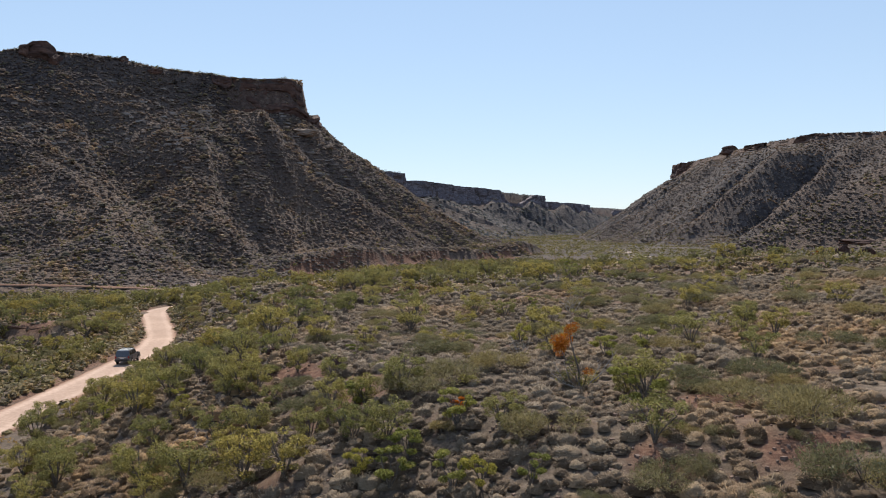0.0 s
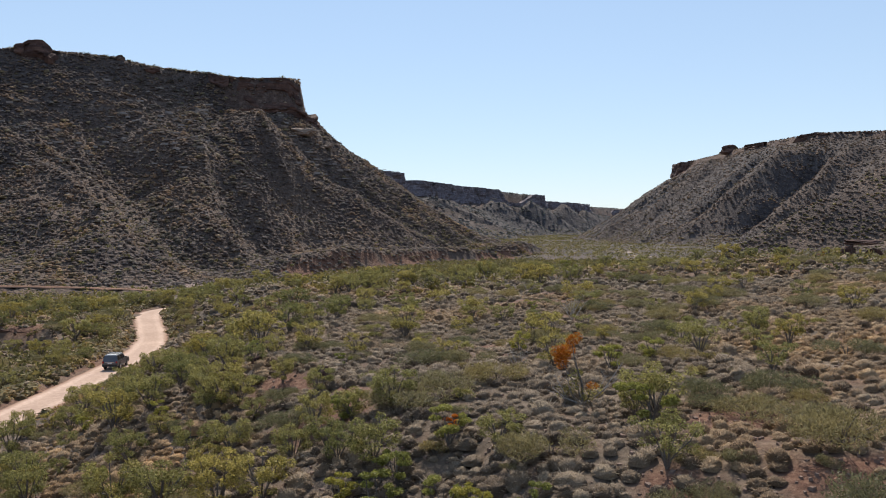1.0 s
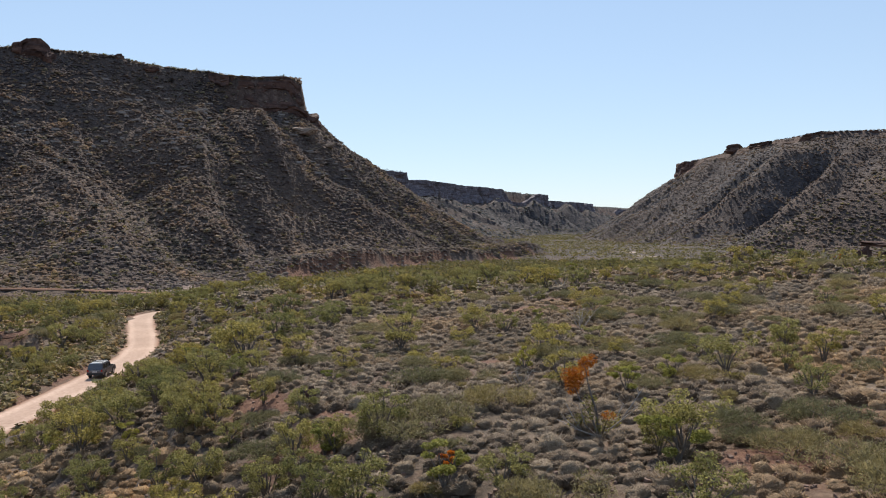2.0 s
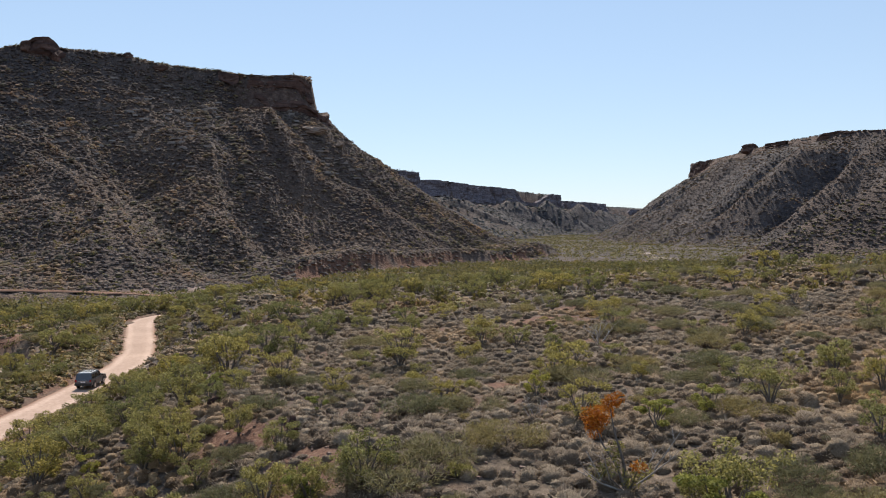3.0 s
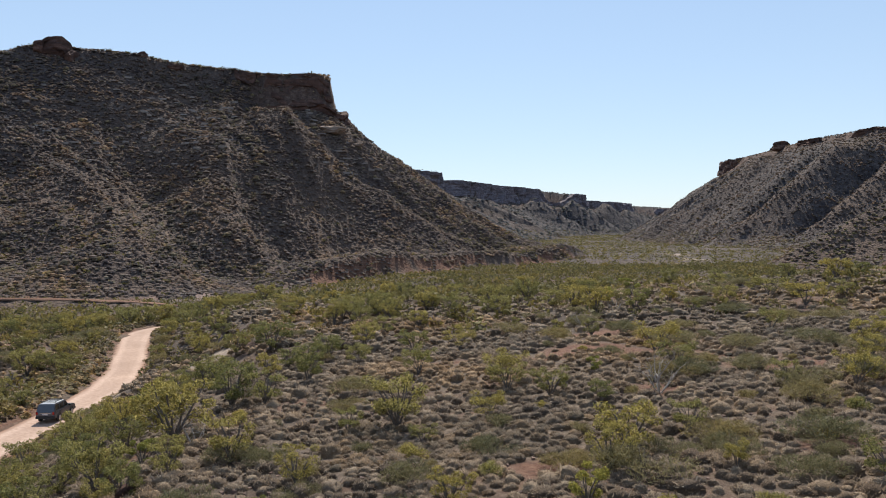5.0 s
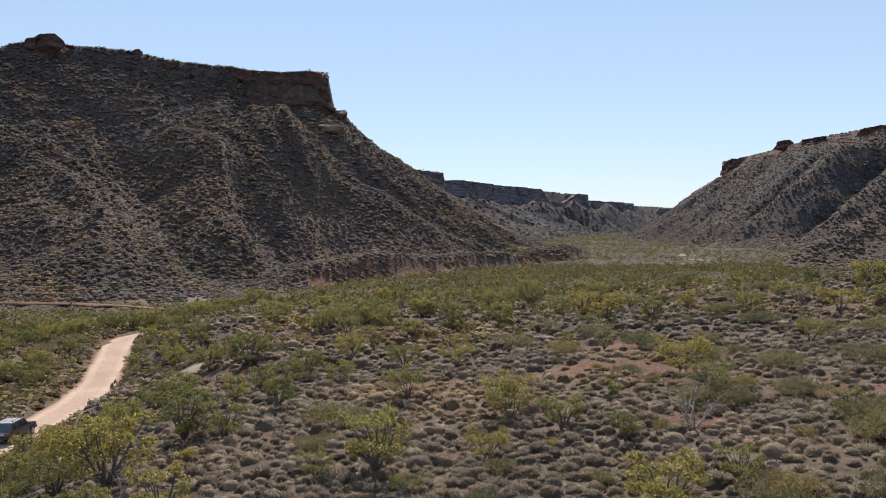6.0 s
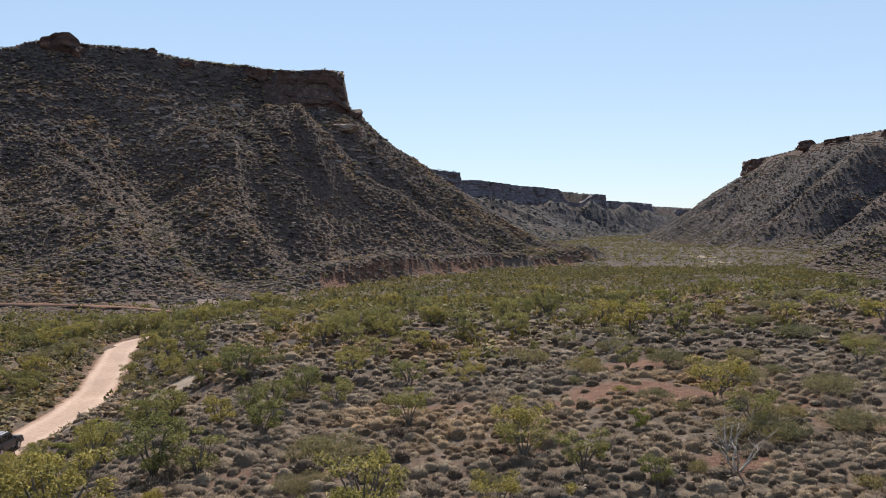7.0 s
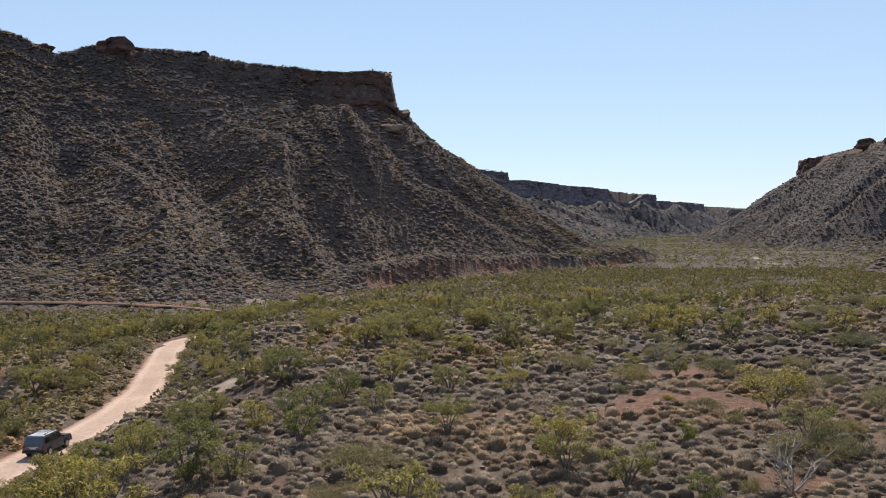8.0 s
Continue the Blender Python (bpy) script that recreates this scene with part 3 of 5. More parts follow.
def build_cliff(line, height, seed, label, step=1.6, top=0.6, bulge=1.6, out=1.0, taper=4, droop=None, material=None):
    """A rock face along a piece of the rim: layered, uneven blocks with an undercut, its foot sunk in the slope."""
    c = resample(line, step)
    way = np.gradient(c, axis=0)
    way /= np.hypot(*way.T)[:, None]
    across = np.stack([way[:, 1], -way[:, 0]], 1)           # towards the valley
    s = np.arange(len(c)) * step
    rows = max(10, int(height / step * 1.3))
    v = np.linspace(0, 1, rows)
    ends = np.clip(np.minimum(s, s[-1] - s) / (taper * step), 0, 1) ** 0.6
    grain = max(1.0, step / 1.6)
    ztop = land(c[:, 0] - 5 * across[:, 0], c[:, 1] - 5 * across[:, 1]) + top * ends + 1.2 * (grain - 1) * fbm(s, s * 0 + 9, 60 * grain, seed + 14, 3) * ends + 1.4 * fbm(s, s * 0, 9 * grain, seed + 4, 3) * ends
    if droop:
        ztop = ztop - droop[2] * smooth(droop[0], droop[1], s)
    S, V = np.meshgrid(s, v, indexing="ij")
    blocks = np.floor(V * 4.3 + fbm(S, V * 0, 22, seed, 2) * 1.4)
    push = out + bulge * (value_noise(S / 7.5 / grain + blocks * 3.7, blocks * 1.3, seed + 1) * 2 + 1.1 * value_noise(S / 3.2 / grain, V * height / 4.5 / grain, seed + 2)) + 0.6 * grain * value_noise(S / 1.7 / grain, V * height / 1.2 / grain, seed + 8)
    push = push - 1.6 * grain * np.exp(-(np.abs(value_noise(S / 9 / grain, V * 0.8, seed + 12)) / 0.035) ** 2)
    push = (push + 1.2 * V * V * height * 0.18 - 0.8 * np.exp(-((V - 0.62) / 0.09) ** 2)) * ends[:, None]
    Z = ztop[:, None] - V * height * (0.75 + 0.25 * ends[:, None]) * (1 + 0.7 * fbm(s, s * 0 + 2, 30 * grain, seed + 16, 3))[:, None]
    XY = c[:, None] + across[:, None] * push[..., None]
    face = np.concatenate([XY, Z[..., None]], -1)
    back = np.concatenate([c - across * (3 + 2 * fbm(s, s * 0 + 5, 6, seed + 6, 2))[:, None], (ztop - 0.5)[:, None]], 1)[:, None]
    deep = back - np.array([0, 0, height])
    allv = np.concatenate([deep, back, face], 1)
    ob = mesh_object("cliff", allv.reshape(-1, 3), grid_faces(*allv.shape[:2])[:, ::-1], material or ROCK, smooth_shade=False)
    tagged(ob, label, "cliff", kind="structure")


def rock_mesh(seed, rough=0.35, cuts=2):
    bm = bmesh.new()
    bmesh.ops.create_icosphere(bm, subdivisions=cuts, radius=1.0)
    rnd = random.Random(seed)
    planes = [(Vector((rnd.gauss(0, 1), rnd.gauss(0, 1), rnd.gauss(0, 0.7))).normalized(), rnd.uniform(0.42, 0.78)) for _ in range(11)]
    for vert in bm.verts:
        for nrm, d in planes:
            over = vert.co.dot(nrm) - d
            if over > 0:
                vert.co -= nrm * over
        vert.co += vert.co.normalized() * (rough * noise.noise(vert.co * 1.7 + Vector((seed, 0, 0))) + 0.16 * noise.noise(vert.co * 4.5 + Vector((0, seed, 0)))) + Vector([rnd.uniform(-0.03, 0.03) for _ in range(3)])
    me = bpy.data.meshes.new("boulder")
    bm.to_mesh(me)
    bm.free()
    me.materials.append(ROCK)
    return me


ROCKS = [rock_mesh(k, cuts=3) for k in range(5)]


def boulder(x, y, sx, sy, sz, k, turn, label, name="boulder", sink=0.3, group=""):
    ob = new(name, ROCKS[k % 5])
    ob.matrix_basis = pose(x, y, ground_height(x, y) + sz * (1 - sink) - 0.1 * sz, 0, 0, turn) @ Matrix.Diagonal((sx, sy, sz, 1))
    return tagged(ob, label, "rock", group)


build_cliff([(-111, 433), (-100, 437), (-85, 442), (-78, 447), (-81, 458), (-95, 500), (-120, 525)], 16, 11, "dark red layered sandstone cliff under the plateau rim", 0.9, 1.0, 1.9, 1.5, 24, (27, 38, 5.0))
build_cliff([(-121, 428), (-116, 429.5), (-111, 431)], 7, 21, "dark rock outcrop in the slope below the rim", 0.8, -0.6, 1.6, 1.8, 5)
build_cliff([(-104, 426), (-92, 430), (-76, 436), (-67, 443), (-70, 456)], 5, 22, "low stepped rock ledge under the cliff", 0.9, 0.0, 1.5, 0.5, 14)
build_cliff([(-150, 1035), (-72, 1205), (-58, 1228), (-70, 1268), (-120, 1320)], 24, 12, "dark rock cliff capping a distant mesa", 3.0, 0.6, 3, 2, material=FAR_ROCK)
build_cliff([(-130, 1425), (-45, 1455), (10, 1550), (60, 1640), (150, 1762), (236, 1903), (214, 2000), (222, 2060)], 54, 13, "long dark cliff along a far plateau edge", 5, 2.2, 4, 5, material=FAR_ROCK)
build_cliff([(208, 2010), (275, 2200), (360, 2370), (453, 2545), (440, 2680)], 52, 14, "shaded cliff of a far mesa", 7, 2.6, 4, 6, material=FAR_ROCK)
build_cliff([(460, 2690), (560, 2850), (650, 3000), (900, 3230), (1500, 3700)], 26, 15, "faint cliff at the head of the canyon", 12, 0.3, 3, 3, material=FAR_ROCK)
build_cliff([(430, 1240), (370, 1215), (338, 1184), (333, 1175), (337, 1130), (343, 1105)], 17, 16, "square-edged rock cliff at the end of the mesa", 2.0, 0.8, 2, 4, 8)
build_cliff([(336, 912), (334, 890), (338, 862)], 9, 17, "weathered rock ledge on the mesa rim", 2.0, 0.2, 3.0, 2.0, 10)
build_cliff([(345, 806), (354, 791), (385, 778), (402, 768)], 9, 18, "broken rock ledge on the mesa rim", 2.0, 0.2, 3.2, 2.0, 10)
build_cliff([(412, 764), (425, 725), (440, 690)], 8, 19, "low weathered rock band on the mesa rim", 2.0, 0.2, 2.0, 2.0, 8)
build_cliff([(-92, 128), (-80, 127.5), (-70, 128), (-62, 128.5), (-56, 127)], 2.6, 23, "dark eroded earth bank above the dry creek", 0.5, -0.2, 0.8, 0.3, 10)
build_cliff([(-197.5, 386.5), (-193, 388.5), (-188, 390.5), (-184.5, 392)], 12, 24, "dark craggy rock tower on the plateau rim", 0.7, 4.4, 2.2, 1.4, 6)
boulder(-185.5, 391, 5, 4.5, 4.4, 4, 60, "dark rock block leaning on the craggy tower", "outcrop", 0.95)
boulder(-197, 387, 4.0, 4.0, 3.0, 1, 80, "dark rock block beside the craggy tower", "outcrop", 0.75)
boulder(-222, 380, 6, 5, 3.0, 2, 10, "low dark outcrop on the plateau rim", "outcrop", 0.7)
boulder(-160, 411, 3, 2.5, 2, 3, 50, "low dark outcrop on the plateau rim", "outcrop", 0.8)
boulder(-147, 416, 4, 2.5, 2, 4, 15, "low dark outcrop on the plateau rim", "outcrop", 0.75)
boulder(341, 972, 14, 12, 6, 1, 30, "rounded dark outcrop on the mesa rim", "outcrop", 0.6)
boulder(346, 1010, 9, 8, 4, 2, 70, "small rounded outcrop on the mesa rim", "outcrop", 0.6)
boulder(70.6, 144, 1.5, 1.6, 1.7, 3, 40, "dark red boulder propping up a rock slab", "boulder", 0.2)
boulder(75.8, 145.5, 2.0, 1.8, 1.5, 1, 10, "dark red boulder under a rock slab", "boulder", 0.2)
boulder(-6.6, 51.2, 0.5, 0.42, 0.45, 0, 30, "red-brown boulder on the scree", "boulder", 0.3)
boulder(-12, 57, 0.6, 0.5, 0.4, 1, 75, "small red boulder among spinifex", "boulder", 0.3)
PALE_SLAB = ROCKS[2].copy()
PALE_SLAB.materials.clear()
PALE_SLAB.materials.append(TAN_ROCK)
for x, y, sx, sy, sz, turn in ((-71, 422, 8.5, 4.4, 2.4, 12), (-80, 419, 2.6, 1.6, 0.9, 30), (-60, 428, 4.0, 2.2, 1.0, 5)):
    ob = boulder(x, y, sx, sy, sz, 2, turn, "tan slab of bare rock on the slope under the cliff", "rock_slab", 0.35)
    ob.data = PALE_SLAB
slab = boulder(73.2, 144.6, 4.4, 2.8, 0.6, 2, 8, "pale flat rock slab lying across two boulders", "rock_slab", 0.0)
slab.location.z = ground_height(73.2, 144.6) + 3.1
boulder(61, 150, 3.0, 2.4, 1.4, 4, 10, "low dark outcrop among the valley shrubs", "outcrop", 0.3)


# ---- plants ----
def tube(points, radii, sides=5):
    """A tapered branch through the points."""
    verts, faces = [], []
    pts = [Vector(p) for p in points]
    for k, (p, r) in enumerate(zip(pts, radii)):
        d = (pts[min(k + 1, len(pts) - 1)] - pts[max(k - 1, 0)]).normalized()
        a = d.orthogonal().normalized()
        b = d.cross(a)
        for i in range(sides):
            q = 2 * math.pi * i / sides
            verts.append(p + float(r) * (math.cos(q) * a + math.sin(q) * b))
    for k in range(len(pts) - 1):
        for i in range(sides):
            j = (i + 1) % sides
            faces.append((k * sides + i, k * sides + j, (k + 1) * sides + j, (k + 1) * sides + i))
    return verts, faces


def join_tubes(tubes):
    verts, faces = [], []
    for v, f in tubes:
        faces += [tuple(i + len(verts) for i in q) for q in f]
        verts += v
    return np.array([tuple(v) for v in verts]), np.array(faces)


def leaf_cloud(rng, centres, sizes, count, length, width, droop=0.25, slim=False):
    """Single small leaves, each a bent pair of triangles, spread over clumps; more lie near a clump's skin."""
    which = rng.choice(len(centres), count, p=np.prod(sizes, 1) ** 0.8 / np.sum(np.prod(sizes, 1) ** 0.8))
    d = rng.normal(size=(count, 3))
    d /= np.linalg.norm(d, axis=1)[:, None]
    r = rng.uniform(0.35, 1.05, (count, 1)) ** 0.6
    p = centres[which] + d * r * sizes[which]
    a = rng.normal(size=(count, 3)) + d * 0.8 - np.array([0, 0, droop])
    a /= np.linalg.norm(a, axis=1)[:, None]
    b = np.cross(a, rng.normal(size=(count, 3)))
    b /= np.linalg.norm(b, axis=1)[:, None]
    ln, wd = length * rng.uniform(0.6, 1.4, (count, 1)), width * rng.uniform(0.7, 1.3, (count, 1))
    if slim:
        v = np.stack([p - a * ln / 2 - b * wd / 2, p - a * ln / 2 + b * wd / 2, p + a * ln / 2], 1).reshape(-1, 3)
        return v, np.arange(count * 3).reshape(-1, 3)
    v = np.stack([p - a * ln / 2, p + b * wd / 2, p + a * ln / 2, p - b * wd / 2], 1).reshape(-1, 3)
    return v, np.arange(count * 4).reshape(-1, 4)


def mallee(seed, height, spread, leaves, leaf_mat, label, stems=5, low=0.35, clumps=11, leaf=0.125, name="mallee_tree", bark=None):
    """A small many-stemmed tree: crooked bare stems and leaf clumps at their ends."""
    rng = np.random.default_rng(seed)
    tubes, ends = [], []
    for k in range(stems):
        az = 2 * math.pi * (k + rng.uniform(-0.3, 0.3)) / stems
        out = spread * rng.uniform(0.35, 0.75)
        pts = []
        for q in np.linspace(0, 1, 5):
            bend = out * q**1.25
            pts.append((math.cos(az) * bend + rng.normal() * 0.06 * q, math.sin(az) * bend + rng.normal() * 0.06 * q, height * (0.72 + 0.2 * rng.uniform()) * q - 0.06))
        tubes.append(tube(pts, np.linspace(0.055, 0.018, 5) * height / 2.4))
        ends.append(pts[-1])
        for _ in range(2):
            q = rng.uniform(0.35, 0.8)
            base = Vector(pts[int(q * 4)])
            az2 = az + rng.uniform(-1.3, 1.3)
            tip = base + Vector((math.cos(az2), math.sin(az2), rng.uniform(0.35, 1.1))) * spread * rng.uniform(0.3, 0.5)
            mid = (base + tip) / 2 + Vector(rng.normal(size=3) * 0.05)
            tubes.append(tube([base, mid, tip], np.array([0.024, 0.016, 0.007]) * height / 2.4, 4))
            ends.append(tuple(tip))
    ends = np.array(ends)
    pick = ends[rng.permutation(len(ends))[:clumps]]
    pick[:, 2] = np.maximum(pick[:, 2], height * low)
    sizes = np.stack([rng.uniform(0.15, 0.31, len(pick)), rng.uniform(0.15, 0.31, len(pick)), rng.uniform(0.11, 0.2, len(pick))], 1) * spread
    top = thing(name, label, "tree")
    v, f = join_tubes(tubes)
    mesh_object("trunk", v, f, bark or BARK, top)
    v, f = leaf_cloud(rng, pick, sizes, int(leaves * 2.9), leaf, leaf * 0.48, 0.25, True)
    mesh_object("crown", v, f, leaf_mat, top, smooth_shade=False)
    return top


def broom_bush(seed, radius, height, leaves, leaf_mat, label, name="shrub"):
    """A dense low shrub: fine upright twigs and small leaves in an uneven dome."""
    rng = np.random.default_rng(seed)
    top = thing(name, label, "shrub")
    tubes = []
    for k in range(10):
        az, out = rng.uniform(0, 6.28), radius * rng.uniform(0.3, 0.8)
        tip = (math.cos(az) * out, math.sin(az) * out, height * rng.uniform(0.55, 0.9))
        tubes.append(tube([(math.cos(az) * 0.05, math.sin(az) * 0.05, -0.05), (tip[0] * 0.45, tip[1] * 0.45, tip[2] * 0.6), tip], (0.03, 0.018, 0.006), 4))
    v, f = join_tubes(tubes)
    mesh_object("wood", v, f, BARK, top)
    n = 9
    az, rr = rng.uniform(0, 6.28, n), radius * np.sqrt(rng.uniform(0, 0.6, n))
    c = np.stack([np.cos(az) * rr, np.sin(az) * rr, height * (0.42 + 0.3 * (1 - (rr / radius) ** 2)) * rng.uniform(0.8, 1.1, n)], 1)
    s = np.stack([rng.uniform(0.35, 0.5, n) * radius, rng.uniform(0.35, 0.5, n) * radius, rng.uniform(0.28, 0.42, n) * height], 1)
    v, f = leaf_cloud(rng, c, s, int(leaves * 1.6), 0.17, 0.036, -0.9, True)
    v[:, 2] = np.maximum(v[:, 2], 0.02)
    mesh_object("foliage", v, f, leaf_mat, top, smooth_shade=False)
    return top


def dead_shrub(seed, height, spread, label):
    rng = np.random.default_rng(seed)
    top = thing("dead_shrub", label, "shrub")
    tubes = []
    for k in range(6):
        az = 2 * math.pi * k / 6 + rng.uniform(-0.4, 0.4)
        p = [(0, 0, -0.05)]
        for q in (0.35, 0.7, 1.0):
            p.append((math.cos(az) * spread * q * 0.8 + rng.normal() * 0.09, math.sin(az) * spread * q * 0.8 + rng.normal() * 0.09, height * q * rng.uniform(0.75, 1.0)))
        tubes.append(tube(p, (0.045, 0.034, 0.022, 0.008)))
        for q in (2, 3):
            b = Vector(p[q])
            for _ in range(2):
                tip = b + Vector((rng.normal(), rng.normal(), rng.uniform(0.2, 1.0))) * 0.28 * height
                tubes.append(tube([b, (b + tip) / 2 + Vector(rng.normal(size=3) * 0.04), tip], (0.016, 0.011, 0.004), 4))
    v, f = join_tubes(tubes)
    mesh_object("wood", v, f, DEADWOOD, top)
    v, f = leaf_cloud(rng, np.array([[0, 0, height * 0.5]]), np.array([[spread * 0.7, spread * 0.7, height * 0.45]]), 90, 0.14, 0.05)
    mesh_object("foliage", v, f, LEAF_GREY, top, smooth_shade=False)
    return top


# models of each kind of plant, which stand on the far bench; their copies fill the rest of the valley
GREEN = [mallee(k, 2.6, 1.5 + 0.15 * k, 820, LEAF, "small olive-green mallee tree with bare crooked stems", 5 + k % 3, 0.38, 17) for k in range(4)]
DENSE = [mallee(20 + k, 3.0, 1.9, 1250, LEAF, "leafy olive-green bush tree on the slope", 7, 0.2, 23, 0.13) for k in range(3)]
YELLOW = [mallee(40 + k, 2.3, 1.3, 900, LEAF_YELLOW, "bright yellow-green bushy tree", 5, 0.3, 11) for k in range(2)]
BROOM = [broom_bush(60 + k, 1.8, 1.15, 1950, LEAF_GREY, "dense grey-green broom-like shrub on stony ground") for k in range(3)]
SMALL = [broom_bush(70 + k, 0.8, 0.75, 620, LEAF_GREY if k else LEAF, "small grey-green shrub between spinifex tussocks") for k in range(3)]
DEAD = [dead_shrub(80 + k, 1.5, 1.2, "dead grey shrub with bare pale branches") for k in range(2)]


def orange_tree():
    """A crooked, half-dead mallee: two rusty orange balls of leaves high on bare stems, some green leaf low down."""
    rng = np.random.default_rng(91)
    top = thing("orange_tree", "half-dead mallee tree with rusty orange leaf balls on bare stems", "tree")
    tips = [(-0.74, 1.55, 1.75), (-0.5, 0.2, 2.75), (0.3, -0.25, 0.8), (-0.25, 0.7, 2.0)]
    stems = [tube([(0, 0, -0.1), (x * 0.35 + 0.08, y * 0.35, z * 0.4), (x * 0.75, y * 0.75, z * 0.72), (x, y, z)], (0.055, 0.042, 0.03, 0.015)) for x, y, z in tips]
    v, f = join_tubes(stems)
    mesh_object("trunk", v, f, BARK, top)
    dead = []
    for x, y, z in ((1.9, 0.5, 1.9), (1.5, -0.3, 1.3), (1.2, 0.9, 1.2), (-1.3, 0.2, 1.35), (-1.5, -0.4, 0.9), (-0.9, -0.6, 1.5), (-1.6, 0.6, 0.6)):
        mid = Vector((x * 0.5, y * 0.5, z * 0.38)) + Vector(rng.normal(size=3) * 0.08)
        dead.append(tube([(0, 0, 0), mid, (x, y, z)], (0.045, 0.032, 0.012)))
        for _ in range(3):
            q = mid.lerp(Vector((x, y, z)), rng.uniform(0.1, 0.9))
            dead.append(tube([q, q + Vector((rng.normal() * 0.3, rng.normal() * 0.3, rng.uniform(0.15, 0.6)))], (0.016, 0.005), 4))
    v, f = join_tubes(dead)
    tagged(mesh_object("dead_branches", v, f, DEADWOOD, top), "pale bare dead branches")
    c = np.array([(-0.74, 1.6, 2.0), (-0.95, 1.5, 2.2), (-0.5, 1.5, 2.25), (-0.7, 1.3, 2.35), (-0.8, 1.7, 1.75), (-0.45, 0.2, 3.0), (-0.3, 0.1, 3.1), (-0.55, 0.3, 2.85), (0.35, -0.25, 0.95)])
    z = np.array([(0.42, 0.42, 0.4), (0.4, 0.4, 0.34), (0.4, 0.4, 0.34), (0.42, 0.42, 0.3), (0.35, 0.35, 0.4), (0.32, 0.32, 0.26), (0.28, 0.28, 0.24), (0.28, 0.28, 0.26), (0.3, 0.3, 0.22)])
    v, f = leaf_cloud(rng, c, z, 1700, 0.12, 0.05, 0.0, True)
    tagged(mesh_object("crown", v, f, LEAF_ORANGE, top, smooth_shade=False), "rusty orange foliage")
    c = np.array([(-0.5, 0.1, 0.8), (0.1, -0.3, 0.55), (-0.9, 0.3, 0.6), (0.6, 0.2, 0.7), (-0.3, 0.5, 1.3)])
    v, f = leaf_cloud(rng, c, np.full((5, 3), 0.36), 420, 0.15, 0.06, 0.25, True)
    tagged(mesh_object("foliage", v, f, LEAF, top, smooth_shade=False), "olive green leaves low on the stems")
    return top


ORANGE = orange_tree()
RUSTY = mallee(92, 1.5, 0.6, 420, LEAF_ORANGE, "low bush with yellow-orange foliage", 4, 0.35, 7, name="orange_bush")
for k, ob in enumerate([*GREEN, *DENSE, *YELLOW, *BROOM, *SMALL, *DEAD, RUSTY]):
    mx, my = -14 + 4.2 * k, 112 + 7.0 * (k % 3)
    ob.matrix_basis = pose(mx, my, ground_height(mx, my) - 0.05, 0, 0, 67 * k)
    ob["group"] = "trees on the far bench"

plant_rng = np.random.default_rng(5)
TAKEN = []


def plant(kind, x, y, size, group, sink=0.05):
    """A copy of one of the models of a kind, turned at random; size: its height against the model's."""
    ob = kind[plant_rng.integers(len(kind))]
    m = pose(x, y, ground_height(x, y) - sink, 0, 0, plant_rng.uniform(0, 360)) @ Matrix.Diagonal((size * plant_rng.uniform(0.9, 1.2), size * plant_rng.uniform(0.9, 1.2), size, 1))
    c = copy_thing(ob, m)
    c.matrix_basis = m
    c["group"] = group
    TAKEN.append((x, y, size))
    return c


# x, y, size
MALLEES = [(-2.6, 66.5, 1.1), (3.0, 75.8, 0.85), (12.8, 107.5, 1.1), (16.8, 108, 0.9), (21.7, 115, 0.9), (31.2, 112, 0.9), (3.1, 74.0, 0.7),
           (16.4, 42.5, 0.72), (9.3, 37.0, 0.9), (8.1, 31.0, 0.75), (-9.2, 61, 0.85), (5.4, 71.6, 0.7), (13.4, 76.5, 0.65),
           (7.8, 69, 0.55), (-3.9, 92, 0.75), (0.0, 97.5, 0.5), (-8.4, 95.5, 0.8), (18.0, 71, 0.6), (15.5, 54.8, 0.65), (-5.4, 57, 0.6)]
BUSHES = [(-14.2, 67.5, 1.15), (-17.0, 97.8, 0.95), (-8.1, 112, 1.0), (-10.2, 118, 1.1), (-12.4, 114, 0.9), (-15, 60.6, 0.8), (-26.2, 71.8, 0.9),
          (-12.8, 72.8, 0.95), (-10.6, 84, 0.7), (-10.4, 90.2, 0.75), (-21.2, 101, 0.8), (-22.2, 124, 0.9), (-13.3, 120, 0.8), (-5, 122, 0.8),
          (-30.5, 72.6, 1.0), (-20.9, 55.2, 1.0), (-31.4, 62.4, 0.95), (-12.7, 45.2, 0.7), (-10.4, 44, 0.7), (-9.2, 37.2, 0.85), (-12.8, 40.5, 0.85),
          (-20.4, 69.3, 0.8), (-18.7, 55.6, 0.8), (-22.8, 47.8, 0.85), (-16, 43, 0.95), (-54.1, 123.5, 1.2), (-31, 91.6, 1.0), (2.6, 35.2, 0.55)]
YELLOWS = [(0.6, 36.4, 0.75), (-2.2, 33.2, 0.75), (0.4, 31.4, 0.7), (3.2, 29.4, 0.55), (-3.6, 34.3, 0.6), (-25, 86, 1.0), (-28, 97, 0.9), (8.9, 36.2, 0.85)]
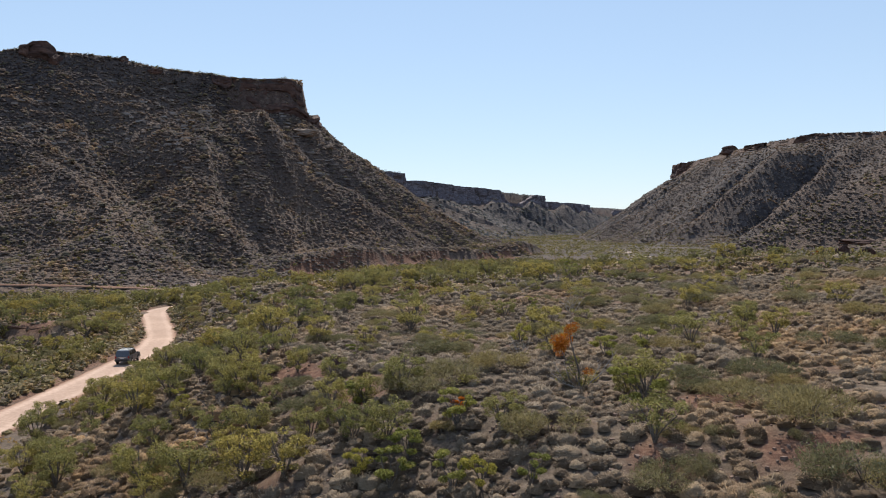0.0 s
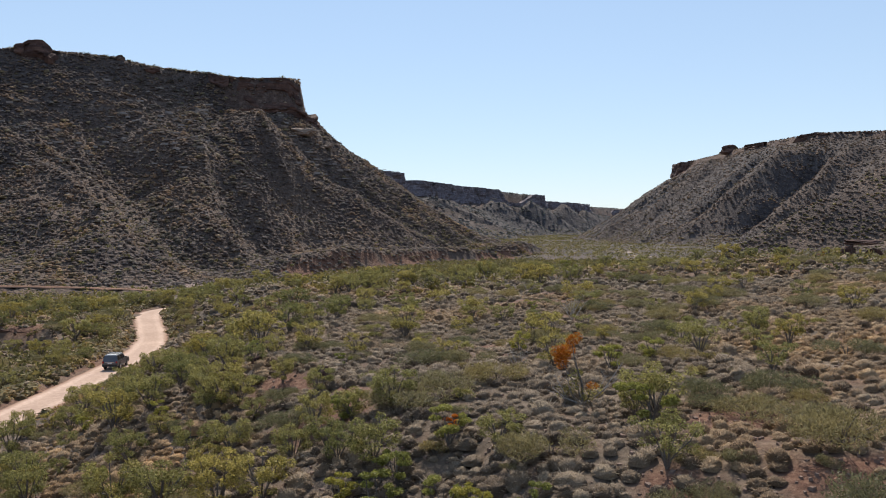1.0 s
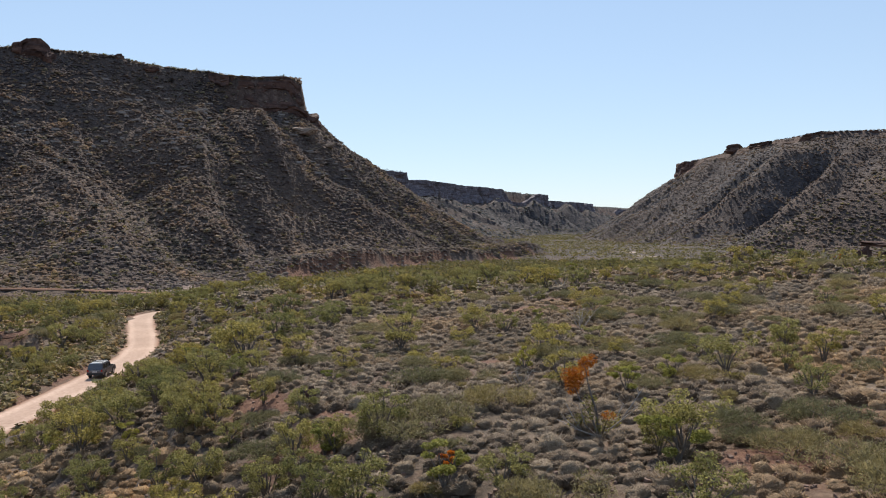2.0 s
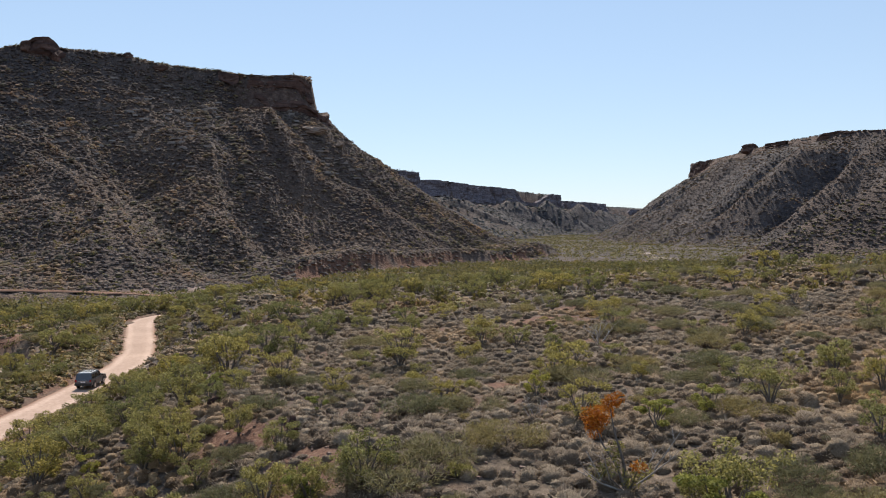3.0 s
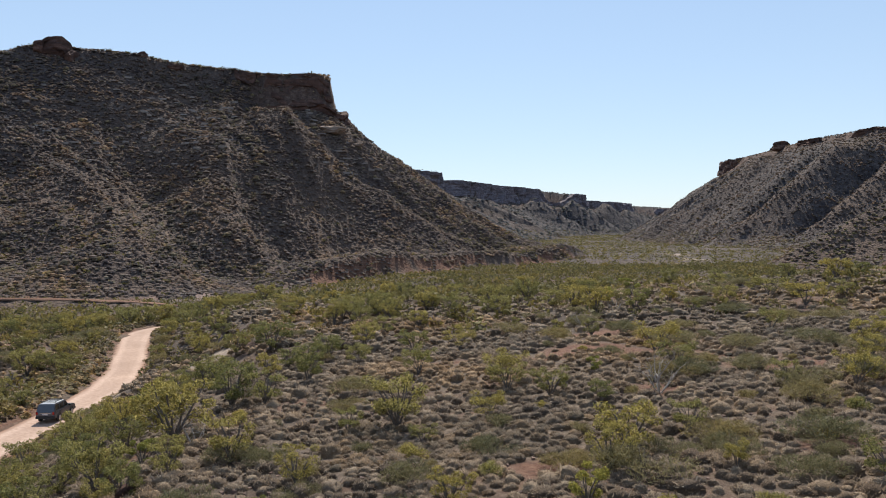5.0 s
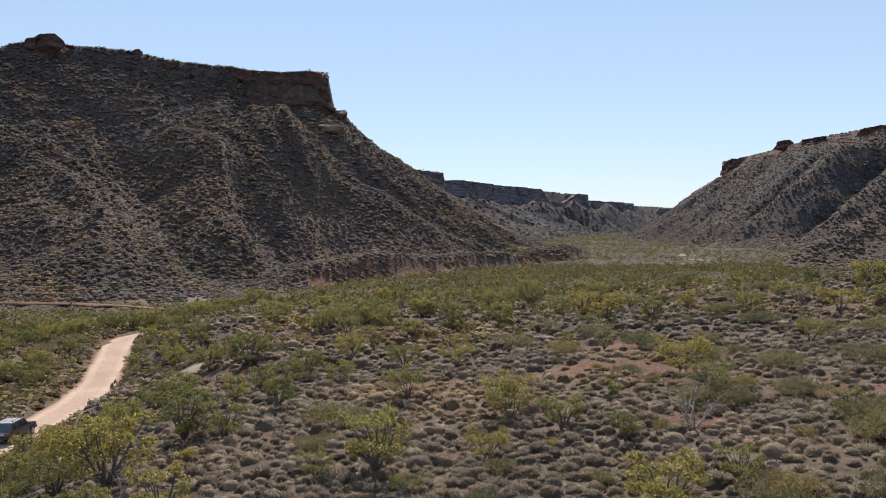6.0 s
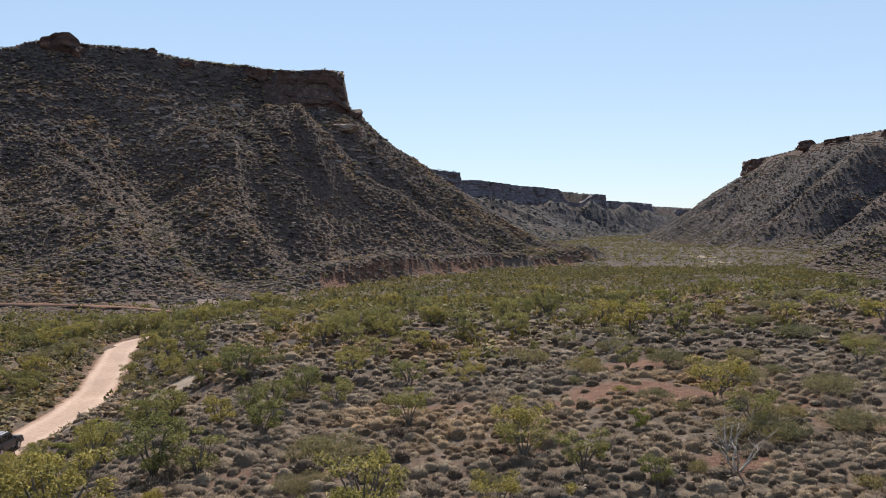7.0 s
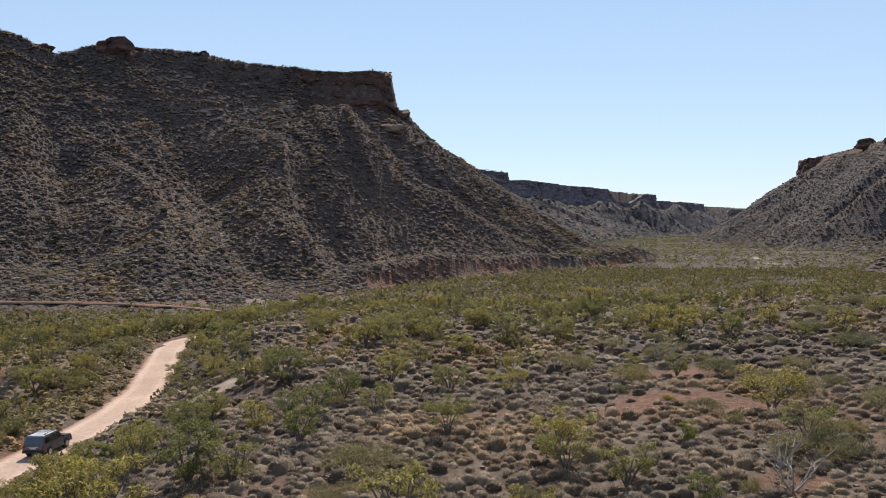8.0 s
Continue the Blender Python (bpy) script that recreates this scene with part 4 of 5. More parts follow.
BROOMS = [(7.4, 56.0, 1.0), (14, 33.7, 0.85), (13.8, 30.4, 1.15), (4.3, 33.2, 0.9), (-1.3, 41.6, 1.0), (11.7, 61.5, 0.8), (13.1, 74.7, 0.85), (15.6, 60.8, 0.9),
          (10.4, 83, 0.6), (15.5, 86.6, 0.9), (22, 70, 1.0), (19, 82, 0.9), (-9.0, 49, 0.7), (2.1, 52, 0.8), (-1.1, 56.8, 0.7), (26, 78, 1.1), (13.5, 26, 0.9), (7.7, 28, 0.8), (0.5, 43.5, 1.0), (3.2, 44.8, 0.9)]
DEADS = [(11.5, 73.3, 1.0), (11.1, 70.5, 1.0), (15.0, 109.5, 1.1), (-12.6, 66, 0.8), (10.5, 99, 0.8), (4.6, 49.3, 0.7)]
for kind, spots, group in ((GREEN, MALLEES, "mallee trees on the bench"), (DENSE, BUSHES, "bush trees on the slope"), (YELLOW, YELLOWS, "yellow-green trees"),
                           (BROOM, BROOMS, "broom shrubs"), (DEAD, DEADS, "dead shrubs")):
    for x, y, size in spots:
        plant(kind, x, y, size, group)
for x, y, size in ((-60.5, 183, 1.2), (-63.5, 181.5, 1.3), (-66, 179, 1.2), (-57, 186, 1.2), (-53, 189, 1.2), (-62, 187, 1.3), (-54, 173, 1.0), (-51.5, 175, 1.1), (-48.5, 177, 1.2), (-45.5, 179, 1.2), (-43, 182, 1.2), (-40, 186, 1.2)):
    plant(DENSE, x, y, size, "bush trees at the road's bend")
ORANGE.matrix_basis = pose(6.75, 39.9, ground_height(6.75, 39.9) - 0.05)
TAKEN += [(6.75, 39.9, 2.5), (6.0, 41.3, 1.5)]
plant([RUSTY], 0.7, 37.6, 0.7, "orange bushes")


def free_spots(rng, count, x0, x1, y0, y1, keep, gap):
    """Random places in a box where keep(x, y) allows and which are not too near others."""
    got = []
    while len(got) < count:
        x, y = rng.uniform(x0, x1), rng.uniform(y0, y1)
        if rng.uniform() < keep(x, y) and all(math.hypot((x - a) / p, (y - b) / q) > 1.2 for a, b, p, q in SANDS) and not (abs(x - 5.6) < 2.6 and 33 < y < 47) and all((x - a) ** 2 + (y - b) ** 2 > gap**2 for a, b, *_ in TAKEN[-400:]):
            got.append((x, y))
            TAKEN.append((x, y, 1))
    return got


def off_road(x, y):
    return float(min(line_distance(np.array([x]), np.array([y]), ROAD_LINE)[0][0], line_distance(np.array([x]), np.array([y]), TRACK_LINE)[0][0] + 1))


def edge_side(x, y):
    d, _, side = line_distance(np.array([x]), np.array([y]), BENCH_EDGE)
    return float(-side[0] * d[0])


# thick bush on the slope between the bench and the road, thinner beyond the road and on the far bench
for x, y in free_spots(plant_rng, 95, -38, 0, 22, 150, lambda x, y: (off_road(x, y) > 5.0) * (-24 < edge_side(x, y) < -3), 1.7):
    plant(DENSE if plant_rng.uniform() < 0.62 else BROOM, x, y, plant_rng.uniform(0.5, 0.85), "bush trees on the slope")
for x, y in free_spots(plant_rng, 150, -84, -36, 88, 190, lambda x, y: off_road(x, y) > 4.6, 1.9):
    plant(DENSE if plant_rng.uniform() < 0.5 else BROOM, x, y, plant_rng.uniform(0.5, 1.15), "bushes beyond the road")
for x, y in free_spots(plant_rng, 90, -30, 75, 100, 170, lambda x, y: abs(x) < 0.62 * (y - 30), 3.0):
    plant(DENSE if plant_rng.uniform() < 0.35 else GREEN if plant_rng.uniform() < 0.4 else BROOM, x, y, plant_rng.uniform(0.5, 0.95), "trees on the far bench")
for x, y in free_spots(plant_rng, 60, -12, 48, 30, 105, lambda x, y: (edge_side(x, y) > 0) * (abs(x) < 0.58 * (y + 6)), 2.6):
    plant(SMALL if plant_rng.uniform() < 0.72 else BROOM, x, y, plant_rng.uniform(0.5, 1.0), "small shrubs on the bench")


for x, y in free_spots(plant_rng, 28, -13, 12, 38, 104, lambda x, y: edge_side(x, y) > -1, 2.4):
    plant(GREEN if plant_rng.uniform() < 0.75 else YELLOW, x, y, plant_rng.uniform(0.4, 0.8), "mallee trees on the bench")
for x, y in free_spots(plant_rng, 50, 6, 52, 34, 108, lambda x, y: (edge_side(x, y) > -1) * (abs(x) < 0.58 * (y + 6)), 2.4):
    plant(GREEN if plant_rng.uniform() < 0.4 else BROOM, x, y, plant_rng.uniform(0.45, 0.95), "shrubs and mallees on the bench")
for x, y in free_spots(plant_rng, 40, -26, 4, 26, 64, lambda x, y: -16 < edge_side(x, y) < 1, 1.5):
    plant(YELLOW if plant_rng.uniform() < 0.25 else DENSE, x, y, plant_rng.uniform(0.4, 0.75), "bush trees on the slope")


for x, y in free_spots(plant_rng, 60, -24, 16, 25, 62, lambda x, y: (edge_side(x, y) > -18) * (abs(x) < 0.6 * y), 1.3):
    plant(SMALL if plant_rng.uniform() < 0.6 else BROOM, x, y, plant_rng.uniform(0.45, 0.85), "small shrubs on the bench")


def scatter(name, verts, faces, spots, scales, rng, jitter, material, label, category, sink=0.1, smooth_shade=True, turn=None):
    """Many small copies of one shape, each turned, scaled and bent by chance, joined into one mesh."""
    n, v = len(spots), len(verts)
    a = rng.uniform(0, 2 * np.pi, n) if turn is None else rng.normal(turn[0], turn[1], n)
    p = verts[None] * (1 + jitter * rng.normal(size=(n, v, 3)))
    x, y = p[..., 0] * np.cos(a)[:, None] - p[..., 1] * np.sin(a)[:, None], p[..., 0] * np.sin(a)[:, None] + p[..., 1] * np.cos(a)[:, None]
    p = np.stack([x, y, p[..., 2]], -1) * scales[:, None]
    p += np.concatenate([spots, (land(spots[:, 0], spots[:, 1]) - sink * scales[:, 2])[:, None]], 1)[:, None]
    f = faces[None] + (np.arange(n) * v)[:, None, None]
    ob = mesh_object(name, p.reshape(-1, 3), f.reshape(-1, 3), material, smooth_shade=smooth_shade)
    return tagged(ob, label, category, kind="stuff")


def dome(sides, rings, spikes=0, seed=0):
    """A rounded tussock of unit radius and height, with some loose spikes that stand out of it."""
    rng = np.random.default_rng(seed)
    v = []
    for r in range(rings):
        q = r / rings * 1.35
        for i in range(sides):
            b = 2 * math.pi * (i + 0.5 * r) / sides
            v.append((math.cos(b) * math.cos(q * 1.02), math.sin(b) * math.cos(q * 1.02), math.sin(q)))
    v.append((0, 0, 1.0))
    f = []
    for r in range(rings - 1):
        for i in range(sides):
            j = (i + 1) % sides
            f += [(r * sides + i, r * sides + j, (r + 1) * sides + j), (r * sides + i, (r + 1) * sides + j, (r + 1) * sides + i)]
    f += [((rings - 1) * sides + i, (rings - 1) * sides + (i + 1) % sides, len(v) - 1) for i in range(sides)]
    for _ in range(spikes):
        d = rng.normal(size=3)
        d[2] = abs(d[2]) * 0.8 + 0.15
        d /= np.linalg.norm(d)
        s = np.cross(d, rng.normal(size=3))
        s /= np.linalg.norm(s)
        k = len(v)
        v += [tuple(d * 0.85 - s * 0.05), tuple(d * 0.85 + s * 0.05), tuple(d * rng.uniform(1.12, 1.4) + rng.normal(size=3) * 0.06)]
        f.append((k, k + 1, k + 2))
    return np.array(v), np.array(f)


def fringe(blades, seed):
    """Stiff blades that stand out of a hummock of unit radius."""
    rng = np.random.default_rng(seed)
    v = []
    for k in range(blades):
        up = 0.3 + 0.69 * (k + 0.5) / blades
        b = k * 2.39996
        d = np.array([math.cos(b) * math.sqrt(1 - up * up), math.sin(b) * math.sqrt(1 - up * up), up])
        s = np.cross(d, rng.normal(size=3))
        s /= np.linalg.norm(s)
        half = 0.12 if blades < 30 else 0.05 if blades < 60 else 0.03
        v += [tuple(d * 0.8 - s * half), tuple(d * 0.8 + s * half), tuple(d * rng.uniform(1.05, 1.4) + rng.normal(size=3) * 0.1)]
    return np.array(v), np.arange(blades * 3).reshape(-1, 3)


def leaf_tuft(count, seed):
    """A loose tuft of small leaf-like triangles in a flattened ball."""
    rng = np.random.default_rng(seed)
    v = []
    for _ in range(count):
        d = rng.normal(size=3)
        d = d / np.linalg.norm(d) * rng.uniform(0.3, 1.0)
        d[2] = abs(d[2]) * 0.9 + 0.08
        v += [tuple(d + rng.normal(size=3) * 0.2) for _ in range(3)]
    return np.array(v), np.arange(count * 3).reshape(-1, 3)


def bush_shape(sides, leaves, seed):
    """A rounded bush core with a coat of loose leaf sprays."""
    v, f = dome(sides, 2)
    a, b = leaf_tuft(leaves, seed)
    return np.concatenate([v * 0.82, a * np.array([1.12, 1.12, 1.05])]), np.concatenate([f, b + len(v)])


def spread_spots(rng, x0, x1, y0, y1, cell, keep):
    """Places on a shaken grid where keep(x, y), a chance, allows."""
    X, Y = np.meshgrid(np.arange(x0, x1, cell), np.arange(y0, y1, cell))
    x, y = (X + rng.uniform(-0.5, 0.5, X.shape) * cell).ravel(), (Y + rng.uniform(-0.5, 0.5, X.shape) * cell).ravel()
    ok = rng.uniform(size=x.shape) < keep(x, y)
    return np.stack([x[ok], y[ok]], 1)


def way_off(x, y):
    return np.minimum(line_distance(x, y, ROAD_LINE)[0], line_distance(x, y, TRACK_LINE)[0] + 0.8)


def bench_side(x, y):
    d, _, side = line_distance(x, y, BENCH_EDGE)
    return -side * d


veg = np.random.default_rng(11)


def tussock_chance(x, y):
    thin = 0.0 * x
    for px, py, rx, ry in PATCHES + SANDS:
        thin = np.maximum(thin, 1 - smooth(0.7, 1.1, np.hypot((x - px) / rx, (y - py) / ry) + 0.8 * fbm(x, y, 3.5, 97, 3)))
    return (np.abs(x - 1) < 0.6 * (y - 5)) * (1 - 0.85 * thin) * (0.92 + 0.6 * fbm(x, y, 7, 120, 2)) * (way_off(x, y) > 3.6)


def spinifex(spots, sides, rings, blades, low, high, label):
    """Hummocks, and stiff blades on their upper part, pale to paint in sunlit tops."""
    w = veg.uniform(low, high, len(spots)) * (0.8 + 0.7 * veg.uniform(size=len(spots)) ** 4)
    size = np.stack([w, w * veg.uniform(0.8, 1.25, len(w)), w * veg.uniform(0.6, 1.05, len(w))], 1)
    scatter("spinifex", *dome(sides, rings), spots, size, veg, 0.1, SPINIFEX, label, "grass")
    scatter("spinifex_blades", *fringe(blades, sides), spots, size, veg, 0.08, BLADES, label + " blades", "grass", 0.1, False)


first = spread_spots(veg, -34, 40, 24, 52, 0.64, lambda x, y: tussock_chance(x, y) * (bench_side(x, y) > -20))
spinifex(first, 10, 4, 84, 0.26, 0.48, "rounded straw-coloured spinifex hummocks with stiff blades")
around = spread_spots(veg, -38, 56, -40, 60, 0.95, lambda x, y: (np.abs(x - 1) > 0.59 * (y - 5)) * (way_off(x, y) > 3.6) * (0.8 + 0.6 * fbm(x, y, 7, 120, 2)))
around = np.concatenate([around, spread_spots(veg, -32, 40, 4, 24, 0.95, lambda x, y: (np.abs(x - 1) < 0.59 * (y - 5)) * 0.8)])
w = veg.uniform(0.28, 0.62, len(around))
scatter("spinifex", *dome(5, 2, 3, 3), around, np.stack([w, w, w * veg.uniform(0.65, 0.95, len(w))], 1), veg, 0.1, SPINIFEX, "rounded spinifex hummocks on the stony bench", "grass")
near = spread_spots(veg, -34, 56, 52, 92, 0.62, lambda x, y: tussock_chance(x, y) * (bench_side(x, y) > -20))
# the tussocks on the middle of the bench stand singly
picked = (near[:, 0] > -5) & (near[:, 0] < 10) & (near[:, 1] > 59) & (near[:, 1] < 67.5)
single, near = near[picked][:300], np.concatenate([near[~picked], near[picked][300:]])


def tussock_model(seed):
    """A hummock with its coat of blades."""
    rng = np.random.default_rng(seed)
    v, f = dome(10, 4)
    ob = mesh_object("spinifex_tussock", v * (1 + 0.1 * rng.normal(size=v.shape)), f, HUMMOCK)
    tagged(ob, "rounded straw-coloured spinifex tussock with stiff pale blades", "grass", "spinifex tussocks")
    v, f = fringe(84, seed)
    mesh_object("blades", v * (1 + 0.08 * rng.normal(size=v.shape)), f, BLADES, ob, False)
    return ob


tussocks = [tussock_model(k) for k in range(6)]
for k, (x, y) in enumerate(single):
    w = veg.uniform(0.25, 0.43) * (0.8 + 0.7 * veg.uniform() ** 4)
    m = pose(x, y, ground_height(x, y) - 0.1 * w, 0, 0, veg.uniform(0, 360)) @ Matrix.Diagonal((w, w * veg.uniform(0.8, 1.25), w * veg.uniform(0.6, 1.05), 1))
    ob = tussocks[k] if k < 6 else copy_thing(tussocks[k % 6], m)
    ob.matrix_basis = m
spinifex(near, 8, 3, 44, 0.25, 0.43, "rounded grey and straw-coloured spinifex hummocks")
mid = spread_spots(veg, -84, 110, 92, 180, 1.02, lambda x, y: tussock_chance(x, y) * 0.9)
spinifex(mid, 5, 2, 12, 0.32, 0.66, "grey spinifex hummocks farther along the valley floor")


def on_hill(x, y):
    return inside(x, y, SLOPE_L) | inside(x, y, SLOPE_R)


def scrub_chance(x, y):
    clear = np.hypot((x - 120) / 14, (y - 489) / 12) < 1
    return ~clear * (np.abs(x) < 0.62 * (y + 10)) * (line_distance(x, y, ROAD_LINE)[0] > 4.2) * (line_distance(x, y, TRACK_LINE)[0] > 1.5) * np.clip(0.6 + 1.2 * fbm(x, y, 26, 130, 3), 0.08, 1)


low = spread_spots(veg, -110, 100, 88, 190, 2.1, lambda x, y: np.clip(scrub_chance(x, y) * (0.4 + 0.8 * smooth(105, 150, y) + 1.0 * (x < -36)), 0, 1) * ((x < -36) | (y > 100)))
w = veg.uniform(0.6, 1.35, len(low))
scatter("scrub", *leaf_tuft(34, 6), low, np.stack([w, w, w * veg.uniform(0.7, 1.1, len(w))], 1), veg, 0.12, SCRUB, "olive and yellow-green scrub on the valley floor", "shrubs", 0.05, False)
far = spread_spots(veg, -150, 330, 165, 420, 2.7, lambda x, y: np.clip(scrub_chance(x, y) + 0.45, 0, 0.97) * (scrub_chance(x, y) > 0) * (land(x, y) < 14) * ~on_hill(x, y))
w = veg.uniform(1.0, 2.1, len(far))
scatter("scrub", *leaf_tuft(26, 7), far, np.stack([w, w, w * veg.uniform(0.5, 0.85, len(w))], 1), veg, 0.12, SCRUB, "dense green scrub on the far valley floor", "shrubs", 0.05, False)
distant = spread_spots(veg, -20, 520, 420, 1800, 6.0, lambda x, y: (scrub_chance(x, y) > 0) * 0.85 * (land(x, y) < 16))
w = veg.uniform(1.8, 3.4, len(distant))
scatter("scrub", *leaf_tuft(12, 17), distant, np.stack([w, w, w * veg.uniform(0.4, 0.7, len(w))], 1), veg, 0.12, SCRUB, "green scrub far up the valley", "shrubs", 0.05, False)
mounds = spread_spots(veg, -72, -36, 55, 182, 1.1, lambda x, y: (way_off(x, y) > 2.9) * (way_off(x, y) < 10) * (bench_side(x, y) < -14) * np.clip(0.75 + 0.8 * fbm(x, y, 9, 151, 2), 0, 1))
w = veg.uniform(0.45, 0.95, len(mounds))
scatter("verge_shrubs", *bush_shape(7, 34, 47), mounds, np.stack([w, w, w * veg.uniform(0.65, 0.95, len(w))], 1), veg, 0.1, VERGE, "rounded grey-green and rusty shrubs lining the road", "shrubs", 0.1, False)
verge = spread_spots(veg, -75, -30, 60, 190, 1.0, lambda x, y: (way_off(x, y) > 3.3) * (way_off(x, y) < 6.5) * np.clip(0.45 + 1.4 * fbm(x, y, 12, 150, 2), 0, 1))
w = veg.uniform(0.3, 0.6, len(verge))
scatter("dry_grass", *leaf_tuft(22, 18), verge, np.stack([w, w, w], 1), veg, 0.12, DRY_GRASS, "rusty dry grass along the road verge", "grass", 0.05, False)


def hill_chance(x, y):
    open_rock = 0.0 * x
    for px, py, rx, ry in [p for p in PATCHES + SANDS if p[1] > 200]:
        open_rock = np.maximum(open_rock, 1 - smooth(0.8, 1.15, np.hypot((x - px) / rx, (y - py) / ry)))
    face = (line_distance(x, y, FOOT_L)[0] < 5.5) & (y > 228) & (y < 520) & (fbm(x, y, 9, 163, 2) < 0.14)
    return (np.abs(x) < 0.66 * (y + 10)) * np.clip(0.6 + 1.1 * fbm(x, y, 22, 140, 3), 0.12, 1) * (1 - open_rock) * ~face


def hollows(x, y):
    return np.clip(crested(x, y, SPURS, 5, 22, 83)[1] + crested(x, y, SPURS_R, 6, 34, 85)[1], -1, 1)


hill = spread_spots(veg, -330, 70, 185, 560, 1.55, lambda x, y: (0.72 + 0.4 * hill_chance(x, y)) * (hill_chance(x, y) > 0) * on_hill(x, y) * ((y < 470) | (x > -110)))
w = veg.uniform(0.65, 1.2, len(hill)) * (1 + 0.4 * (veg.uniform(size=len(hill)) > 0.9))
scatter("hill_scrub", *bush_shape(5, 8, 41), hill, np.stack([w * 1.15, w * 1.15, w * veg.uniform(0.6, 0.95, len(w))], 1), veg, 0.14, HILL_SCRUB, "low grey-brown spinifex and scrub on the hill slope", "shrubs", 0.12, False)
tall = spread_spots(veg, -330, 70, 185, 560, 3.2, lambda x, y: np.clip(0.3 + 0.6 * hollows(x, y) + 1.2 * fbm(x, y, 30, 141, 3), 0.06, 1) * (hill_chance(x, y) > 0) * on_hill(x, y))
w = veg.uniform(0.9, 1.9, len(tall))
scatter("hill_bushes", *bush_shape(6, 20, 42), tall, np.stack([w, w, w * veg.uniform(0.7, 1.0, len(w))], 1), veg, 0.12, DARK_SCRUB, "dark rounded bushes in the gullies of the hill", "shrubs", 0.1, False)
foot = spread_spots(veg, -260, 70, 200, 480, 3.4, lambda x, y: np.clip(0.5 + 1.6 * fbm(x, y, 40, 143, 3), 0, 1) * on_hill(x, y) * (hill_chance(x, y) > 0) * (1 - smooth(14, 30, land(x, y))))
w = veg.uniform(0.7, 1.5, len(foot))
scatter("hill_bushes", *leaf_tuft(26, 43), foot, np.stack([w, w, w * veg.uniform(0.6, 0.9, len(w))], 1), veg, 0.12, SCRUB, "olive bushes along the foot of the hill", "shrubs", 0.06, False)
right = spread_spots(veg, 110, 480, 180, 1250, 2.7, lambda x, y: (0.5 + 0.6 * hill_chance(x, y)) * (hill_chance(x, y) > 0) * on_hill(x, y) * (x < 440) * (np.abs(x) < 0.58 * y))
w = veg.uniform(0.75, 1.5, len(right))
scatter("hill_scrub", *bush_shape(4, 4, 44), right, np.stack([w * 1.2, w * 1.2, w * veg.uniform(0.5, 0.8, len(w))], 1), veg, 0.13, HILL_SCRUB, "grey-brown scrub on the opposite hill", "shrubs", 0.08, False)
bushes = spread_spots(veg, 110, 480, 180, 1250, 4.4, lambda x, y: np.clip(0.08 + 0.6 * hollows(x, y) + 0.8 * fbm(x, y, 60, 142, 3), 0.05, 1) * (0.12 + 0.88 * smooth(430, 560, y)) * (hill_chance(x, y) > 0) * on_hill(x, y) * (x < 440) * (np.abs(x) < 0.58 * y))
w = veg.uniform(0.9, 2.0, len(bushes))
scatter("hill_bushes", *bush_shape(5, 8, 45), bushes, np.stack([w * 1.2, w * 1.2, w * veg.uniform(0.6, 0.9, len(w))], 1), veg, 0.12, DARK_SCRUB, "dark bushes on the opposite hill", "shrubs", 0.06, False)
spur = spread_spots(veg, 90, 260, 180, 480, 2.6, lambda x, y: np.clip(0.5 + 1.3 * fbm(x, y, 30, 146, 3), 0.05, 1) * on_hill(x, y) * (np.abs(x) < 0.58 * y))
w = veg.uniform(0.5, 1.3, len(spur))
scatter("hill_bushes", *bush_shape(5, 14, 48), spur, np.stack([w, w, w * veg.uniform(0.6, 0.9, len(w))], 1), veg, 0.12, SCRUB, "olive bushes on the near spur of the opposite hill", "shrubs", 0.08, False)
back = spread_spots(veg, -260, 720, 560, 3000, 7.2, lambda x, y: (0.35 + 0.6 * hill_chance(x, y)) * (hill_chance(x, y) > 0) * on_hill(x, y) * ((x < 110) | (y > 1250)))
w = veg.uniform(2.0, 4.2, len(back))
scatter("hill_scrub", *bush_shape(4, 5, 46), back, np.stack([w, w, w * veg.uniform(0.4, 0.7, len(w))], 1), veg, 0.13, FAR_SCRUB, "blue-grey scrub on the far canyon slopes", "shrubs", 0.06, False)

# bushes along the rims, against the sky
def along_rim(line, step, reach):
    c = resample(line, step)
    way = np.gradient(c, axis=0)
    way /= np.hypot(*way.T)[:, None]
    return c - np.stack([way[:, 1], -way[:, 0]], 1) * veg.uniform(0, reach, (len(c), 1)) + veg.normal(size=c.shape) * step * 0.5


crest = np.concatenate([along_rim(RIM_L[3:8], 0.8, 5), along_rim(RIM_L[3:9], 0.9, 14), along_rim(RIM_L[3:9], 0.9, 40), along_rim([(430, 1240), (336, 1181), (341, 975), (337, 890), (357, 786), (414, 763), (470, 600)], 4.0, 20)])
w = veg.uniform(0.6, 1.9, len(crest)) * (1 + 0.4 * (crest[:, 1] > 600))
scatter("rim_scrub", *leaf_tuft(22, 31), crest, np.stack([w, w, w * veg.uniform(0.7, 1.0, len(w))], 1), veg, 0.12, SCRUB, "low olive bushes along the plateau rim", "shrubs", 0.05, False)
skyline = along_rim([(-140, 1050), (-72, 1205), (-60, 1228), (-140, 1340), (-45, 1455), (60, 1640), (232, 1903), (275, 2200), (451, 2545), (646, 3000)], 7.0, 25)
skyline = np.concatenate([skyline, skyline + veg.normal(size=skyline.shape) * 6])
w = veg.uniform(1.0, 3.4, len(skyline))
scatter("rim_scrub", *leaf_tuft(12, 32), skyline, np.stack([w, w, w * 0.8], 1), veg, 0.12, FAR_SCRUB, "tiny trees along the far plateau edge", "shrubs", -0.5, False)
